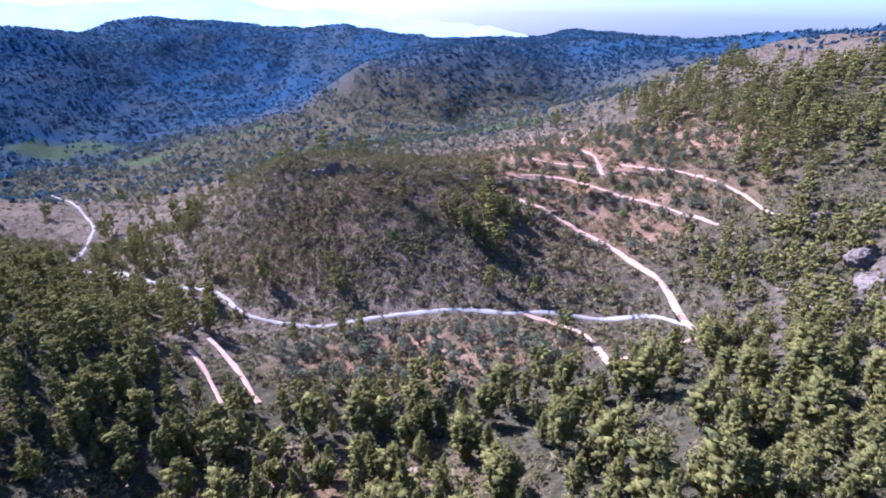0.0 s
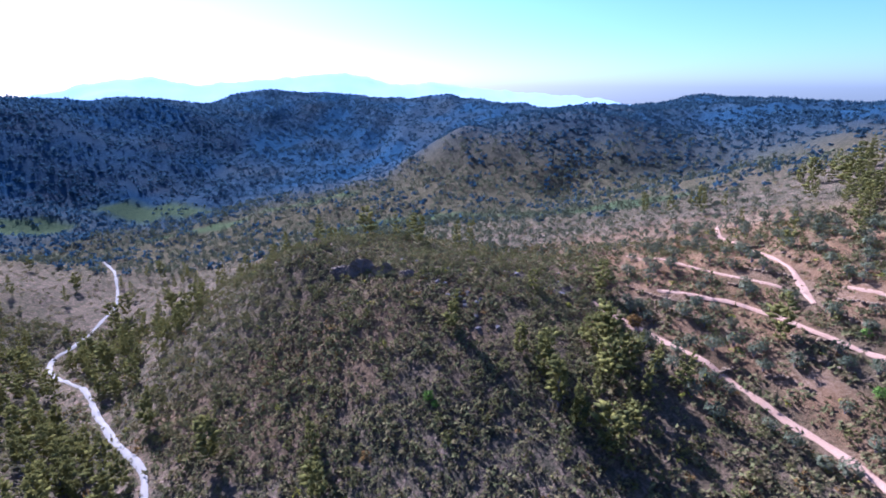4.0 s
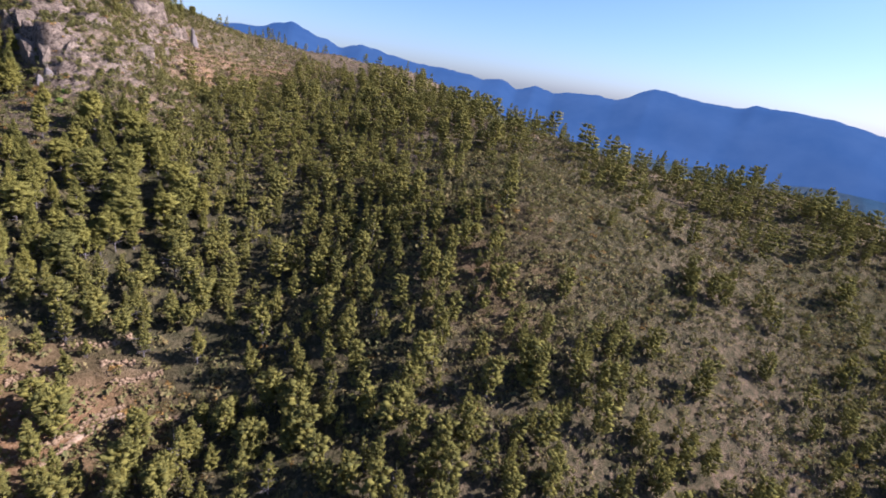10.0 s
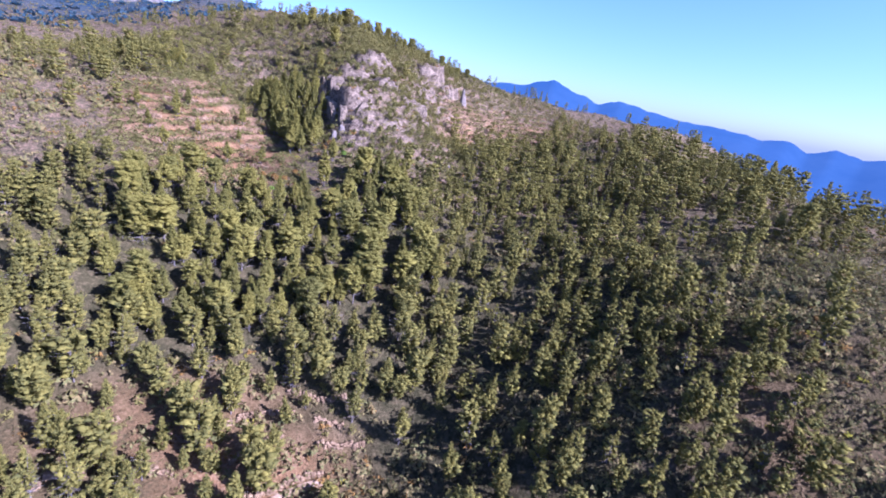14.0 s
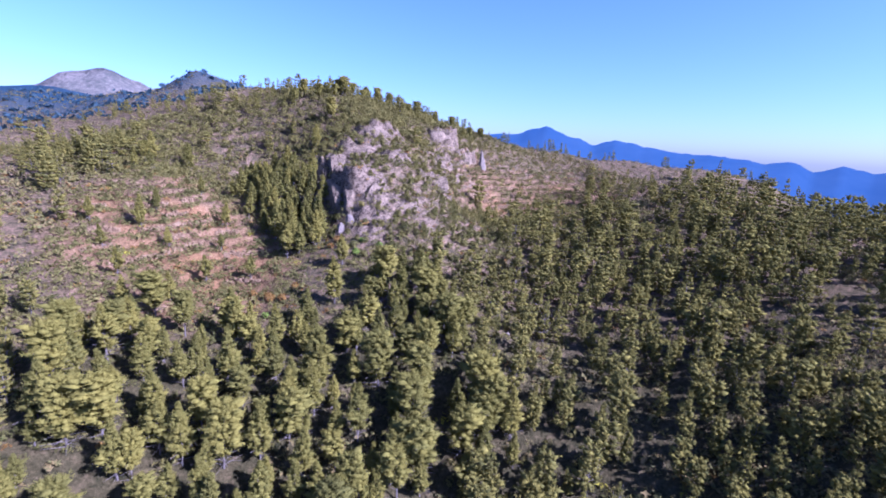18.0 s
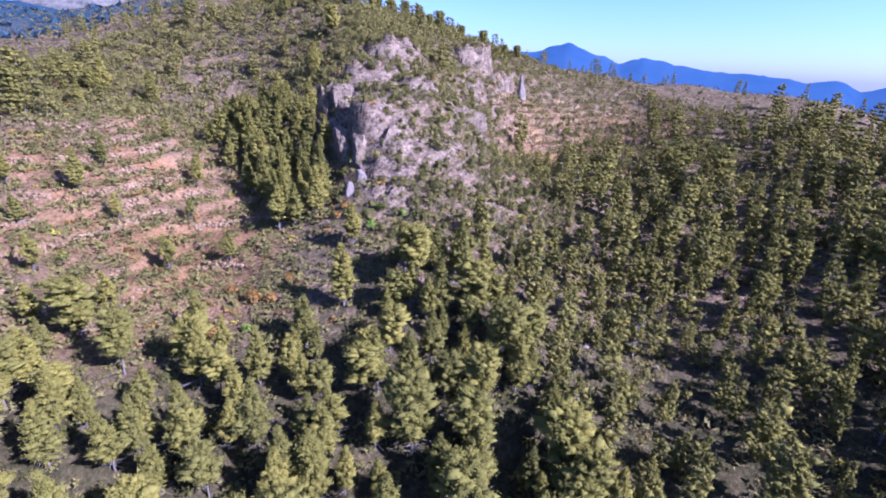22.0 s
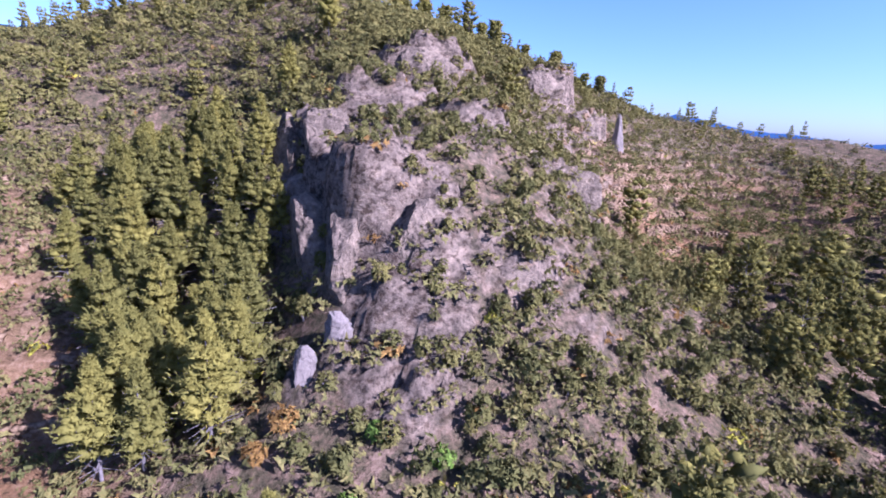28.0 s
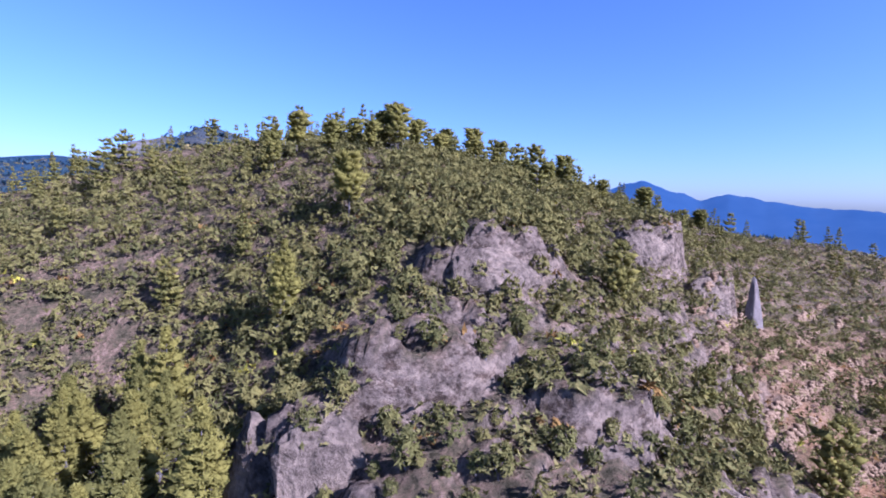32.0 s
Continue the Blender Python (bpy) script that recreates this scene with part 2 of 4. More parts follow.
def rocky(x, y):
    """How far the rock lies bare, from 0 to 1."""
    k = np.zeros(x.shape)
    for cx, cy, top, rx, ry, turn in CRAGS:
        k = np.maximum(k, np.minimum(1, 2.2 * blob(x, y, cx, cy, rx * 1.25, ry * 1.25, turn)))
    for cx, cy, rx, ry in ((-119, -38, 12, 15), (-140, -45, 22, 30), (-135, -85, 40, 35), (-185, -115, 30, 22), (128, 160, 26, 24), (10, 312, 26, 9)):
        k = np.maximum(k, np.clip(1.3 * blob(x, y, cx, cy, rx, ry) - 0.55 + 0.5 * wave_noise(x, y, 9, 21) + 0.4 * wave_noise(x, y, 3.7, 22), 0, 0.85))
    return np.maximum(k, np.clip(2.2 * blob(x, y, -117, -36, 8, 12, -15), 0, 1))


STEP = 3.5


def terraced(x, y):
    """Where old terraces step the slope."""
    t = np.maximum(blob(x, y, -45, -55, 42, 68, 10), 0.9 * blob(x, y, -255, -105, 90, 50, 12))
    t = np.maximum(t, 0.8 * blob(x, y, -60, 112, 55, 34))
    t = np.maximum(t, blob(x, y, 120, 320, 95, 120))
    return np.clip(2.2 * t - 0.25, 0, 1)


def base_height(x, y):
    z = np.full(x.shape, WEIGHTS[-1])
    for (cx, cy), w in zip(CENTRES, WEIGHTS):
        z -= w * np.sqrt((x - cx) ** 2 + (y - cy) ** 2 + 64.0)
    far = np.clip((np.hypot(x + 60, y - 120) - 420) / 150, 0, 1)
    spurs = 11 * wave_noise(x, y, 130, 4) + 9 * (0.4 - np.abs(wave_noise(x, y, 75, 5))) + 4 * wave_noise(x, y, 38, 6)
    return z + far * spurs + 1.6 * wave_noise(x, y, 31, 1) + 0.7 * wave_noise(x, y, 12, 2)


def eased(k):
    k = np.clip(k, 0, 1)
    return k * k * (3 - 2 * k)


def ground(x, y):
    """Height of the land."""
    x, y = np.atleast_1d(np.asarray(x, float)), np.atleast_1d(np.asarray(y, float))
    z = base_height(x, y)
    t = terraced(x, y)
    u = z / STEP + 0.45 * wave_noise(x, y, 45, 31) + 0.3 * wave_noise(x, y, 17, 32)
    f = u - np.floor(u)
    z = z + t * STEP * (np.clip((f - 0.72) / 0.2, 0, 1) - f) * 0.65
    k = rocky(x, y)
    top = z.copy()
    rough = 3.4 * (0.45 - np.abs(wave_noise(x + 0.5 * y, y - 0.3 * x, 7.5, 41))) + 1.8 * (0.4 - np.abs(wave_noise(x, y + 0.4 * x, 3.4, 42)))
    for cx, cy, peak, rx, ry, turn in CRAGS:
        d = blob(x, y, cx, cy, rx, ry, turn)
        h = peak - 1.0 - 3 * (1 - np.sqrt(d)) + 0.7 * rough
        top = np.where(d > 0, np.maximum(top, z + eased(2.4 * d) * np.maximum(0, h - z)), top)
    step = 2.4 * np.abs(wave_noise(x + 0.6 * y, y - 0.35 * x, 5.5, 43)) + 1.3 * np.abs(wave_noise(x, y, 2.6, 44)) + 0.9 * np.abs(wave_noise(x - 0.5 * y, y, 1.7, 45))
    z = top + k * (step - 0.6)
    u = (z + 0.25 * x + 2.5 * wave_noise(x, y, 11, 46)) / 2.6
    f = u - np.floor(u)
    z = z + k * 2.0 * (eased((f - 0.45) / 0.4) - f)
    return z + 0.25 * wave_noise(x, y, 4, 3)


def axis(lo, hi, fine_lo, fine_hi, fine, step, far):
    """Fine steps in the middle stretch, even steps from lo to hi, growing steps outside."""
    core = list(np.arange(lo, fine_lo, step)) + list(np.arange(fine_lo, fine_hi, fine)) + list(np.arange(fine_hi, hi + step / 2, step))
    up, g, out = [], step, core[-1]
    while out < far:
        g *= 1.1
        out += g
        up.append(out)
    down, g, out = [], step, lo
    while out > -far:
        g *= 1.1
        out -= g
        down.append(out)
    return np.array(down[::-1] + core + up)


def sheet(name, xs, ys, zs, material):
    nx, ny = len(xs), len(ys)
    co = np.empty((ny, nx, 3), np.float32)
    co[..., 0], co[..., 1], co[..., 2] = xs[None], ys[:, None], zs
    k = (np.arange(ny - 1)[:, None] * nx + np.arange(nx - 1)[None]).ravel()
    quads = np.stack([k, k + 1, k + nx + 1, k + nx], 1)
    return quick(name, co.reshape(-1, 3), quads, material, True)


def quick(name, co, faces, material, smooth=False):
    """A mesh from arrays: all faces of one size."""
    me = bpy.data.meshes.new(name)
    me.vertices.add(len(co))
    me.vertices.foreach_set("co", np.ascontiguousarray(co, np.float32).ravel())
    n, s = faces.shape
    me.loops.add(n * s)
    me.loops.foreach_set("vertex_index", np.ascontiguousarray(faces, np.int32).ravel())
    me.polygons.add(n)
    me.polygons.foreach_set("loop_start", np.arange(0, n * s, s, dtype=np.int32))
    me.update(calc_edges=True)
    if smooth:
        me.polygons.foreach_set("use_smooth", np.ones(n, bool))
    me.materials.append(material)
    return new(name, me)


def zone(n, name):
    k = n.new("ShaderNodeAttribute")
    k.attribute_name = name
    return k.outputs["Fac"]


def math_node(n, l, op, a, b):
    k = n.new("ShaderNodeMath")
    k.operation, k.use_clamp = op, True
    for socket, v in ((k.inputs[0], a), (k.inputs[1], b)):
        if isinstance(v, (int, float)):
            socket.default_value = v
        else:
            l.new(v, socket)
    return k.outputs[0]


m, n, l, b = nodes_of("hillside_earth", 0.95)
pos = n.new("ShaderNodeNewGeometry").outputs["Position"]
big, mid, fine = noise_node(n, l, pos, 0.035, 4), noise_node(n, l, pos, 0.3, 5, 0.7), noise_node(n, l, pos, 1.1, 6, 0.72)
both = mixed(n, l, 0.5, mid, fine)
r1 = ramp(n, [(0.4, (0.05, 0.046, 0.026)), (0.48, (0.1, 0.08, 0.048)), (0.55, (0.165, 0.115, 0.075)), (0.64, (0.28, 0.19, 0.135))])
l.new(both, r1.inputs["Fac"])
red = ramp(n, [(0.38, (0.085, 0.06, 0.03)), (0.5, (0.21, 0.118, 0.058)), (0.62, (0.31, 0.196, 0.115))])
l.new(mixed(n, l, 0.5, big, fine), red.inputs["Fac"])
beds = n.new("ShaderNodeVectorMath")
beds.operation = "MULTIPLY"
beds.inputs[1].default_value = (0.8, 0.7, 1.1)
l.new(pos, beds.inputs[0])
gap = noise_node(n, l, beds.outputs[0], 0.9, 7, 0.75)
stone = ramp(n, [(0.38, (0.052, 0.041, 0.031)), (0.46, (0.123, 0.096, 0.073)), (0.54, (0.195, 0.151, 0.112)), (0.64, (0.295, 0.224, 0.16))])
l.new(both, stone.inputs["Fac"])
dark_stain = ramp(n, [(0.4, (0.35, 0.32, 0.31)), (0.52, (1, 1, 1))])
l.new(gap, dark_stain.inputs["Fac"])
stone_colour = mixed(n, l, 1.0, stone.outputs["Color"], dark_stain.outputs["Color"], "MULTIPLY")
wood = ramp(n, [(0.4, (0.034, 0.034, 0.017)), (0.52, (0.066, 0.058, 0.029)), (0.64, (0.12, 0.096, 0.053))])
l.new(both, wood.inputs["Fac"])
# Haze blue put into the ground colour of the far slopes.
hazed_slope = ramp(n, [(0.38, (0.018, 0.041, 0.068)), (0.5, (0.022, 0.05, 0.082)), (0.64, (0.03, 0.062, 0.09))])
l.new(mixed(n, l, 0.5, big, both), hazed_slope.inputs["Fac"])
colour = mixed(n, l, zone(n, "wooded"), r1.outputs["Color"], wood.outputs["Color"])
colour = mixed(n, l, zone(n, "far_haze"), colour, hazed_slope.outputs["Color"])
meadow = ramp(n, [(0.38, (0.035, 0.052, 0.026)), (0.52, (0.065, 0.082, 0.034)), (0.66, (0.1, 0.108, 0.05))])
l.new(both, meadow.inputs["Fac"])
colour = mixed(n, l, zone(n, "field"), colour, meadow.outputs["Color"])
colour = mixed(n, l, math_node(n, l, "MULTIPLY", zone(n, "red"), math_node(n, l, "MULTIPLY_ADD", mid, 1.6)), colour, red.outputs["Color"])
colour = mixed(n, l, zone(n, "bare"), colour, stone_colour)
l.new(colour, b.inputs["Base Color"])
bumped(n, l, b, mixed(n, l, math_node(n, l, "MULTIPLY", zone(n, "bare"), 0.5), fine, gap), 1.0, 0.9)
HILL = m

XS, YS = axis(-420, 260, -232, 0, 0.95, 3.5, 4200), axis(-300, 520, -145, 15, 0.95, 3.5, 4200)
gx, gy = np.meshgrid(XS, YS)
LAND = ground(gx, gy)
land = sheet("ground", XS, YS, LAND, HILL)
tagged(land, "stony scrub-covered hillsides with reddish bare earth", "hillside", kind="structure")


def red_soil(x, y):
    r = np.maximum(1.3 * blob(x, y, -45, -55, 46, 72, 10), 1.2 * blob(x, y, -248, -100, 76, 38, 10))
    r = np.maximum(r, 1.4 * blob(x, y, 100, 320, 110, 110))
    r = np.maximum(r, 1.1 * blob(x, y, -10, 186, 70, 26))
    r = np.maximum(r, 0.9 * blob(x, y, -75, 262, 50, 24))
    r = np.maximum(r, 0.4 * blob(x, y, -30, 290, 75, 42))
    r = np.maximum(r, 0.9 * blob(x, y, -45, 112, 55, 34))
    r = np.maximum(r, 0.3 * blob(x, y, -190, 160, 40, 40))
    return np.clip(r * (0.75 + 0.6 * wave_noise(x, y, 14, 51)), 0, 1)


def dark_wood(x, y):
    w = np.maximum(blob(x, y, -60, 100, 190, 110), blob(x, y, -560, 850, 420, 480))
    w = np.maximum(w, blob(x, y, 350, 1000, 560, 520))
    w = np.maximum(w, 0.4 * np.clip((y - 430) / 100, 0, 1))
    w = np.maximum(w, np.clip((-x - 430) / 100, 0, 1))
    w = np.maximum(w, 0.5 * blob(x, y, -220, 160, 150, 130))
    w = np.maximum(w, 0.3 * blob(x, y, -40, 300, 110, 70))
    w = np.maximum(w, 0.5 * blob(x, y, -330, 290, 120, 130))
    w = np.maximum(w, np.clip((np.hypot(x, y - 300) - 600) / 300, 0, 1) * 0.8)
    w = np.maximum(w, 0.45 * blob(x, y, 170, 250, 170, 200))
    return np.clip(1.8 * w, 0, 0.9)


def far_haze(x, y):
    """Distance haze painted as blue on the far wooded slopes, weaker in the valley."""
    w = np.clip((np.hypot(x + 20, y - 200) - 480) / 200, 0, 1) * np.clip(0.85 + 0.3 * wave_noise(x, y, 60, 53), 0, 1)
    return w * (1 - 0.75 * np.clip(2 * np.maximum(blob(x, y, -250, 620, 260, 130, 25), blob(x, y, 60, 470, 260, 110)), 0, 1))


def fields_of(x, y):
    """Green fields on the valley floor."""
    f = np.zeros(x.shape)
    for cx, cy, rx, ry, turn in ((-440, 715, 75, 26, 25), (-330, 640, 60, 18, 30), (-520, 600, 60, 22, 40), (-230, 700, 70, 16, 15), (-90, 560, 90, 22, -10), (60, 520, 90, 18, -12)):
        f = np.maximum(f, np.clip(4 * blob(x, y, cx, cy, rx, ry, turn), 0, 1))
    return f * 0.9


STEEP = np.hypot(np.gradient(LAND, YS, axis=0), np.gradient(LAND, XS, axis=1))
BARE = rocky(gx, gy) * np.where((gx < 0) & (gy < 20), 0.12 + 0.88 * eased((STEEP + 0.25 * wave_noise(gx, gy, 6, 23) - 0.55) / 0.5), 1)
BARE = np.maximum(BARE, eased(2.5 * np.maximum(blob(gx, gy, -109, -74, 10, 13, 10), blob(gx, gy, -119, -42, 10, 18, -15))) * 0.95)


def lookup(field, x, y):
    i, j = np.clip(np.searchsorted(XS, x), 0, len(XS) - 1), np.clip(np.searchsorted(YS, y), 0, len(YS) - 1)
    return field[j, i]


for field, values in (("bare", BARE), ("red", red_soil(gx, gy)), ("wooded", dark_wood(gx, gy)), ("far_haze", far_haze(gx, gy)), ("field", fields_of(gx, gy))):
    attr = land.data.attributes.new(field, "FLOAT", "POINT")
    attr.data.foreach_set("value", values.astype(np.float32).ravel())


def height(x, y):
    """Height of the finished land, read off its net."""
    x, y = np.atleast_1d(np.asarray(x, float)), np.atleast_1d(np.asarray(y, float))
    i, j = np.clip(np.searchsorted(XS, x) - 1, 0, len(XS) - 2), np.clip(np.searchsorted(YS, y) - 1, 0, len(YS) - 2)
    u, v = (x - XS[i]) / (XS[i + 1] - XS[i]), (y - YS[j]) / (YS[j + 1] - YS[j])
    return (LAND[j, i] * (1 - u) + LAND[j, i + 1] * u) * (1 - v) + (LAND[j + 1, i] * (1 - u) + LAND[j + 1, i + 1] * u) * v


def strip(name, line, width, material, label, lift=0.25):
    """A track laid on the land along a line of (x, y)."""
    p = [Vector((a, b, 0)) for a, b in line]
    pts = []
    for i in range(len(p) - 1):
        a, b, c, d = p[max(i - 1, 0)], p[i], p[i + 1], p[min(i + 2, len(p) - 1)]
        k = max(2, int((c - b).length / 3))
        for q in range(k):
            t = q / k
            pts.append(0.5 * (2 * b + (c - a) * t + (2 * a - 5 * b + 4 * c - d) * t * t + (3 * b - a - 3 * c + d) * t ** 3))
    pts.append(p[-1])
    co, faces = [], []
    rows = 5
    for i, q in enumerate(pts):
        way = (pts[min(i + 1, len(pts) - 1)] - pts[max(i - 1, 0)]).normalized()
        side = Vector((way.y, -way.x, 0))
        w = width * (1 + 0.16 * math.sin(i * 0.7 + line[0][0]) + 0.12 * math.sin(i * 1.9) + 0.1 * math.sin(i * 4.3))
        mid_z = float(height(q.x, q.y)[0])
        for k in range(rows):
            e = q + side * w * (k / (rows - 1) - 0.5)
            co.append((e.x, e.y, max(mid_z, float(height(e.x, e.y)[0])) + (lift if 0 < k < rows - 1 else -0.3)))
    for i in range(len(pts) - 1):
        for k in range(rows - 1):
            a = i * rows + k
            faces.append((a, a + 1, a + rows + 1, a + rows))
    return tagged(quick(name, np.array(co), np.array(faces), material, True), label, "track", kind="structure")


MAIN_ROAD = [(89, 170), (80, 192), (64, 200), (42, 208), (26, 209), (8, 213), (-14, 215), (-39, 215), (-58, 215), (-88, 225), (-106, 246), (-122, 257), (-148, 278), (-182, 307), (-211, 322), (-233, 342), (-236, 361), (-244, 388), (-259, 421), (-313, 485), (-365, 524)]
DIRT_ROAD = [(86, 176), (88, 190), (90, 200), (90, 211), (86, 224), (80, 246), (68, 266), (62, 274), (44, 295), (30, 308)]
FORK_ROAD = [(30, 208), (44, 199), (52, 190), (52, 180), (49, 165)]
SIDE_ROAD = [(50, 168), (62, 166), (76, 168), (90, 172)]
UPPER_BENCH = [(55, 316), (79, 306), (95, 284), (107, 268), (116, 250), (125, 228)]
HILL_BENCH = [(112, 307), (131, 288), (143, 265), (145, 241), (143, 220)]
FAR_BENCH = [(53, 352), (73, 333), (96, 312)]
FIELD_ROAD = [(100, 300), (104, 330), (98, 365), (112, 400)]
strip("road", MAIN_ROAD, 2.5, CONCRETE, "pale concrete farm road winding through the valley")
strip("track", DIRT_ROAD, 3.2, EARTH, "orange dirt track climbing beside the olive terraces")
strip("track", FORK_ROAD, 3.0, EARTH, "orange dirt track forking down to the olive grove")
strip("track", SIDE_ROAD, 2.6, EARTH, "orange dirt track joining the two farm tracks")
strip("track", FIELD_ROAD, 2.6, EARTH, "pale dirt track between the olive rows")
for bench in (UPPER_BENCH, HILL_BENCH, FAR_BENCH):
    strip("terrace_bench", bench, 2.2, EARTH, "bare orange earth bench between olive terraces")
strip("track", [(-98, 205), (-83, 185), (-70, 165)], 2.2, EARTH, "pinkish dirt track under the pine wood")
strip("track", [(-101, 194), (-91, 180), (-81, 164)], 1.8, EARTH, "pinkish dirt track under the pine wood")

BANKS = [[(-45, 104), (-52, 99), (-58, 96)], [(-59, 122), (-70, 117), (-81, 115)], [(-46, 145), (-56, 143), (-66, 139), (-74, 136)], [(-71, 148), (-81, 144)], [(-16, 125), (-24, 128), (-33, 128)], [(-18, 108), (-26, 107)]]
for bank in BANKS:
    strip("earth_bank", bank, 2.0, PALE_EARTH, "pale sunlit earth bank of an old terrace among pines", 0.5)


# ---- plants ----
def tufts(rng, centres, sizes, blades, spread_up=0.5, width=0.3, uneven=0.34):
    """Bunches of narrow leaves, turned outwards from the stem and up to the light."""
    n = len(centres)
    out = centres * (1, 1, 0)
    out = out / max(1e-3, np.linalg.norm(out, axis=1).max())
    face = out[:, None] * 0.95 + np.array((0, 0, spread_up)) + rng.normal(size=(n, blades, 3)) * uneven
    face /= np.linalg.norm(face, axis=2, keepdims=True)
    way = np.cross(face, rng.normal(size=(n, blades, 3)))
    way /= np.linalg.norm(way, axis=2, keepdims=True)
    side = np.cross(way, face)
    s = sizes[:, None, None]
    base = centres[:, None] - way * s * 0.25
    tip = centres[:, None] + way * s
    co = np.stack([base + side * s * width, tip, base - side * s * width], 2).reshape(-1, 3)
    k = np.arange(n * blades)[:, None] * 3
    return co, np.concatenate([k, k + 1, k + 2], 1)


def limb(co, faces, a, b, ra, rb, sides=5):
    """A tapered branch between two points, added to lists."""
    a, b = np.array(a, float), np.array(b, float)
    way = (b - a) / np.linalg.norm(b - a)
    u = np.cross(way, (0.3, 0.9, 0.2))
    u /= np.linalg.norm(u)
    v = np.cross(way, u)
    k = len(co)
    for p, r in ((a, ra), (b, rb)):
        for q in range(sides):
            t = 6.283 * q / sides
            co.append(p + r * (math.cos(t) * u + math.sin(t) * v))
    for q in range(sides):
        faces.append((k + q, k + (q + 1) % sides, k + sides + (q + 1) % sides, k + sides + q))


CLUMP = np.array(((1, 0, 0), (0, 1, 0), (-1, 0, 0), (0, -1, 0), (0, 0, 1), (0, 0, -1)), float)
CLUMP_FACES = np.array(((0, 1, 4), (1, 2, 4), (2, 3, 4), (3, 0, 4), (1, 0, 5), (2, 1, 5), (3, 2, 5), (0, 3, 5)))


def pine_shape(rng, height, tiers, limbs, blades, wide=0.24, leaf=0.07, low=0.2, twigs=10, slim=0.17, domed=False):
    """An Aleppo pine: uneven tiers of limbs round a bent stem, each ending in a bushy clump of needles. Returns needles and wood."""
    co, faces, spots, ways, ups, lens, clumps = [], [], [], [], [], [], []
    bend = rng.normal(0, 0.035 * height, 2)
    stem = [np.array((bend[0] * h * h, bend[1] * h * h, height * h * 0.97)) for h in np.linspace(0, 1, 5)]
    for i in range(4):
        r0, r1 = (height * 0.016 * (1.05 - h) for h in (i / 4, (i + 1) / 4))
        limb(co, faces, stem[i] - ((0, 0, 0.6) if i == 0 else (0, 0, 0)), stem[i + 1], r0, r1)
    lop = rng.uniform(0, 6.3)
    for t in range(tiers):
        u = np.clip((t + rng.uniform(-0.3, 0.3)) / (tiers - 1), 0, 1)
        h = low + (1 - low) * u
        fill = (1 - u) ** 0.72 * min(1, 0.5 + 2.4 * u)
        if domed:
            fill = max(0.05, 1 - ((u - 0.5) / 0.56) ** 2) ** 0.5
        reach = height * wide * (1.12 if domed else 1.0) * max(0.07, fill) * rng.uniform(0.75, 1.2)
        centre = np.array((bend[0] * h * h, bend[1] * h * h, height * h * 0.95))
        turn, count = rng.uniform(0, 6.3), max(3, round(limbs * (0.5 + 0.5 * fill)))
        for q in range(count):
            a = turn + q * 6.283 / count + rng.normal(0, 0.3)
            r = reach * rng.uniform(0.55, 1.12) * (1 + 0.22 * math.cos(a - lop))
            tip = centre + np.array((math.cos(a), math.sin(a), 0.12 + 0.5 * u)) * r
            if u < 0.6:
                limb(co, faces, centre - (0, 0, r * 0.12), tip, height * 0.006, height * 0.002, 3)
            c, k = math.cos(a), math.sin(a)
            out = rng.normal(size=(blades, 3))
            out[:, 2] = np.abs(out[:, 2]) * 1.2 - 0.35
            out /= np.linalg.norm(out, axis=1, keepdims=True)
            half = np.array((r * 0.46, max(r * 0.34, height * 0.03), height * (0.03 + 0.034 * fill)))

            def turned(p):
                return np.stack([p[:, 0] * c - p[:, 1] * k, p[:, 0] * k + p[:, 1] * c, p[:, 2] + 0.3 * p[:, 0]], 1)

            middle = centre + (tip - centre) * 0.6
            clumps.append(middle + turned(CLUMP * half * rng.uniform(0.7, 0.95, (6, 1))))
            spots.append(middle + turned(out * half * rng.uniform(0.5, 1.12, (blades, 1))))
            ups.append(turned(out) + (0, 0, 0.35) + rng.normal(0, 0.3, (blades, 3)))
            ways.append(turned(out) * 0.5 + (0, 0, 0.35) + rng.normal(0, 0.75, (blades, 3)))
            lens.append(height * leaf * rng.uniform(0.6, 1.35, blades))
    for q in range(twigs):
        a, h = rng.uniform(0, 6.3), rng.uniform(0.05, low + 0.16)
        r = height * wide * rng.uniform(0.45, 0.95)
        c = np.array((0, 0, height * h))
        limb(co, faces, c, c + (math.cos(a) * r, math.sin(a) * r, r * rng.uniform(0.0, 0.35)), height * 0.006, height * 0.002, 3)
    p, w, n, d = np.concatenate(spots), np.concatenate(ways), np.concatenate(ups), np.concatenate(lens)[:, None]
    w /= np.linalg.norm(w, axis=1, keepdims=True)
    side = np.cross(w, n)
    side /= np.linalg.norm(side, axis=1, keepdims=True)
    tri = np.stack([p - w * d * 0.3 + side * d * slim, p + w * d, p - w * d * 0.3 - side * d * slim], 1).reshape(-1, 3)
    k = np.arange(len(p))[:, None] * 3
    bulk = np.concatenate([CLUMP_FACES + 6 * i + len(tri) for i in range(len(clumps))])
    return (np.concatenate([tri] + clumps), np.concatenate([np.concatenate([k, k + 1, k + 2], 1), bulk])), (np.array(co), np.array(faces))


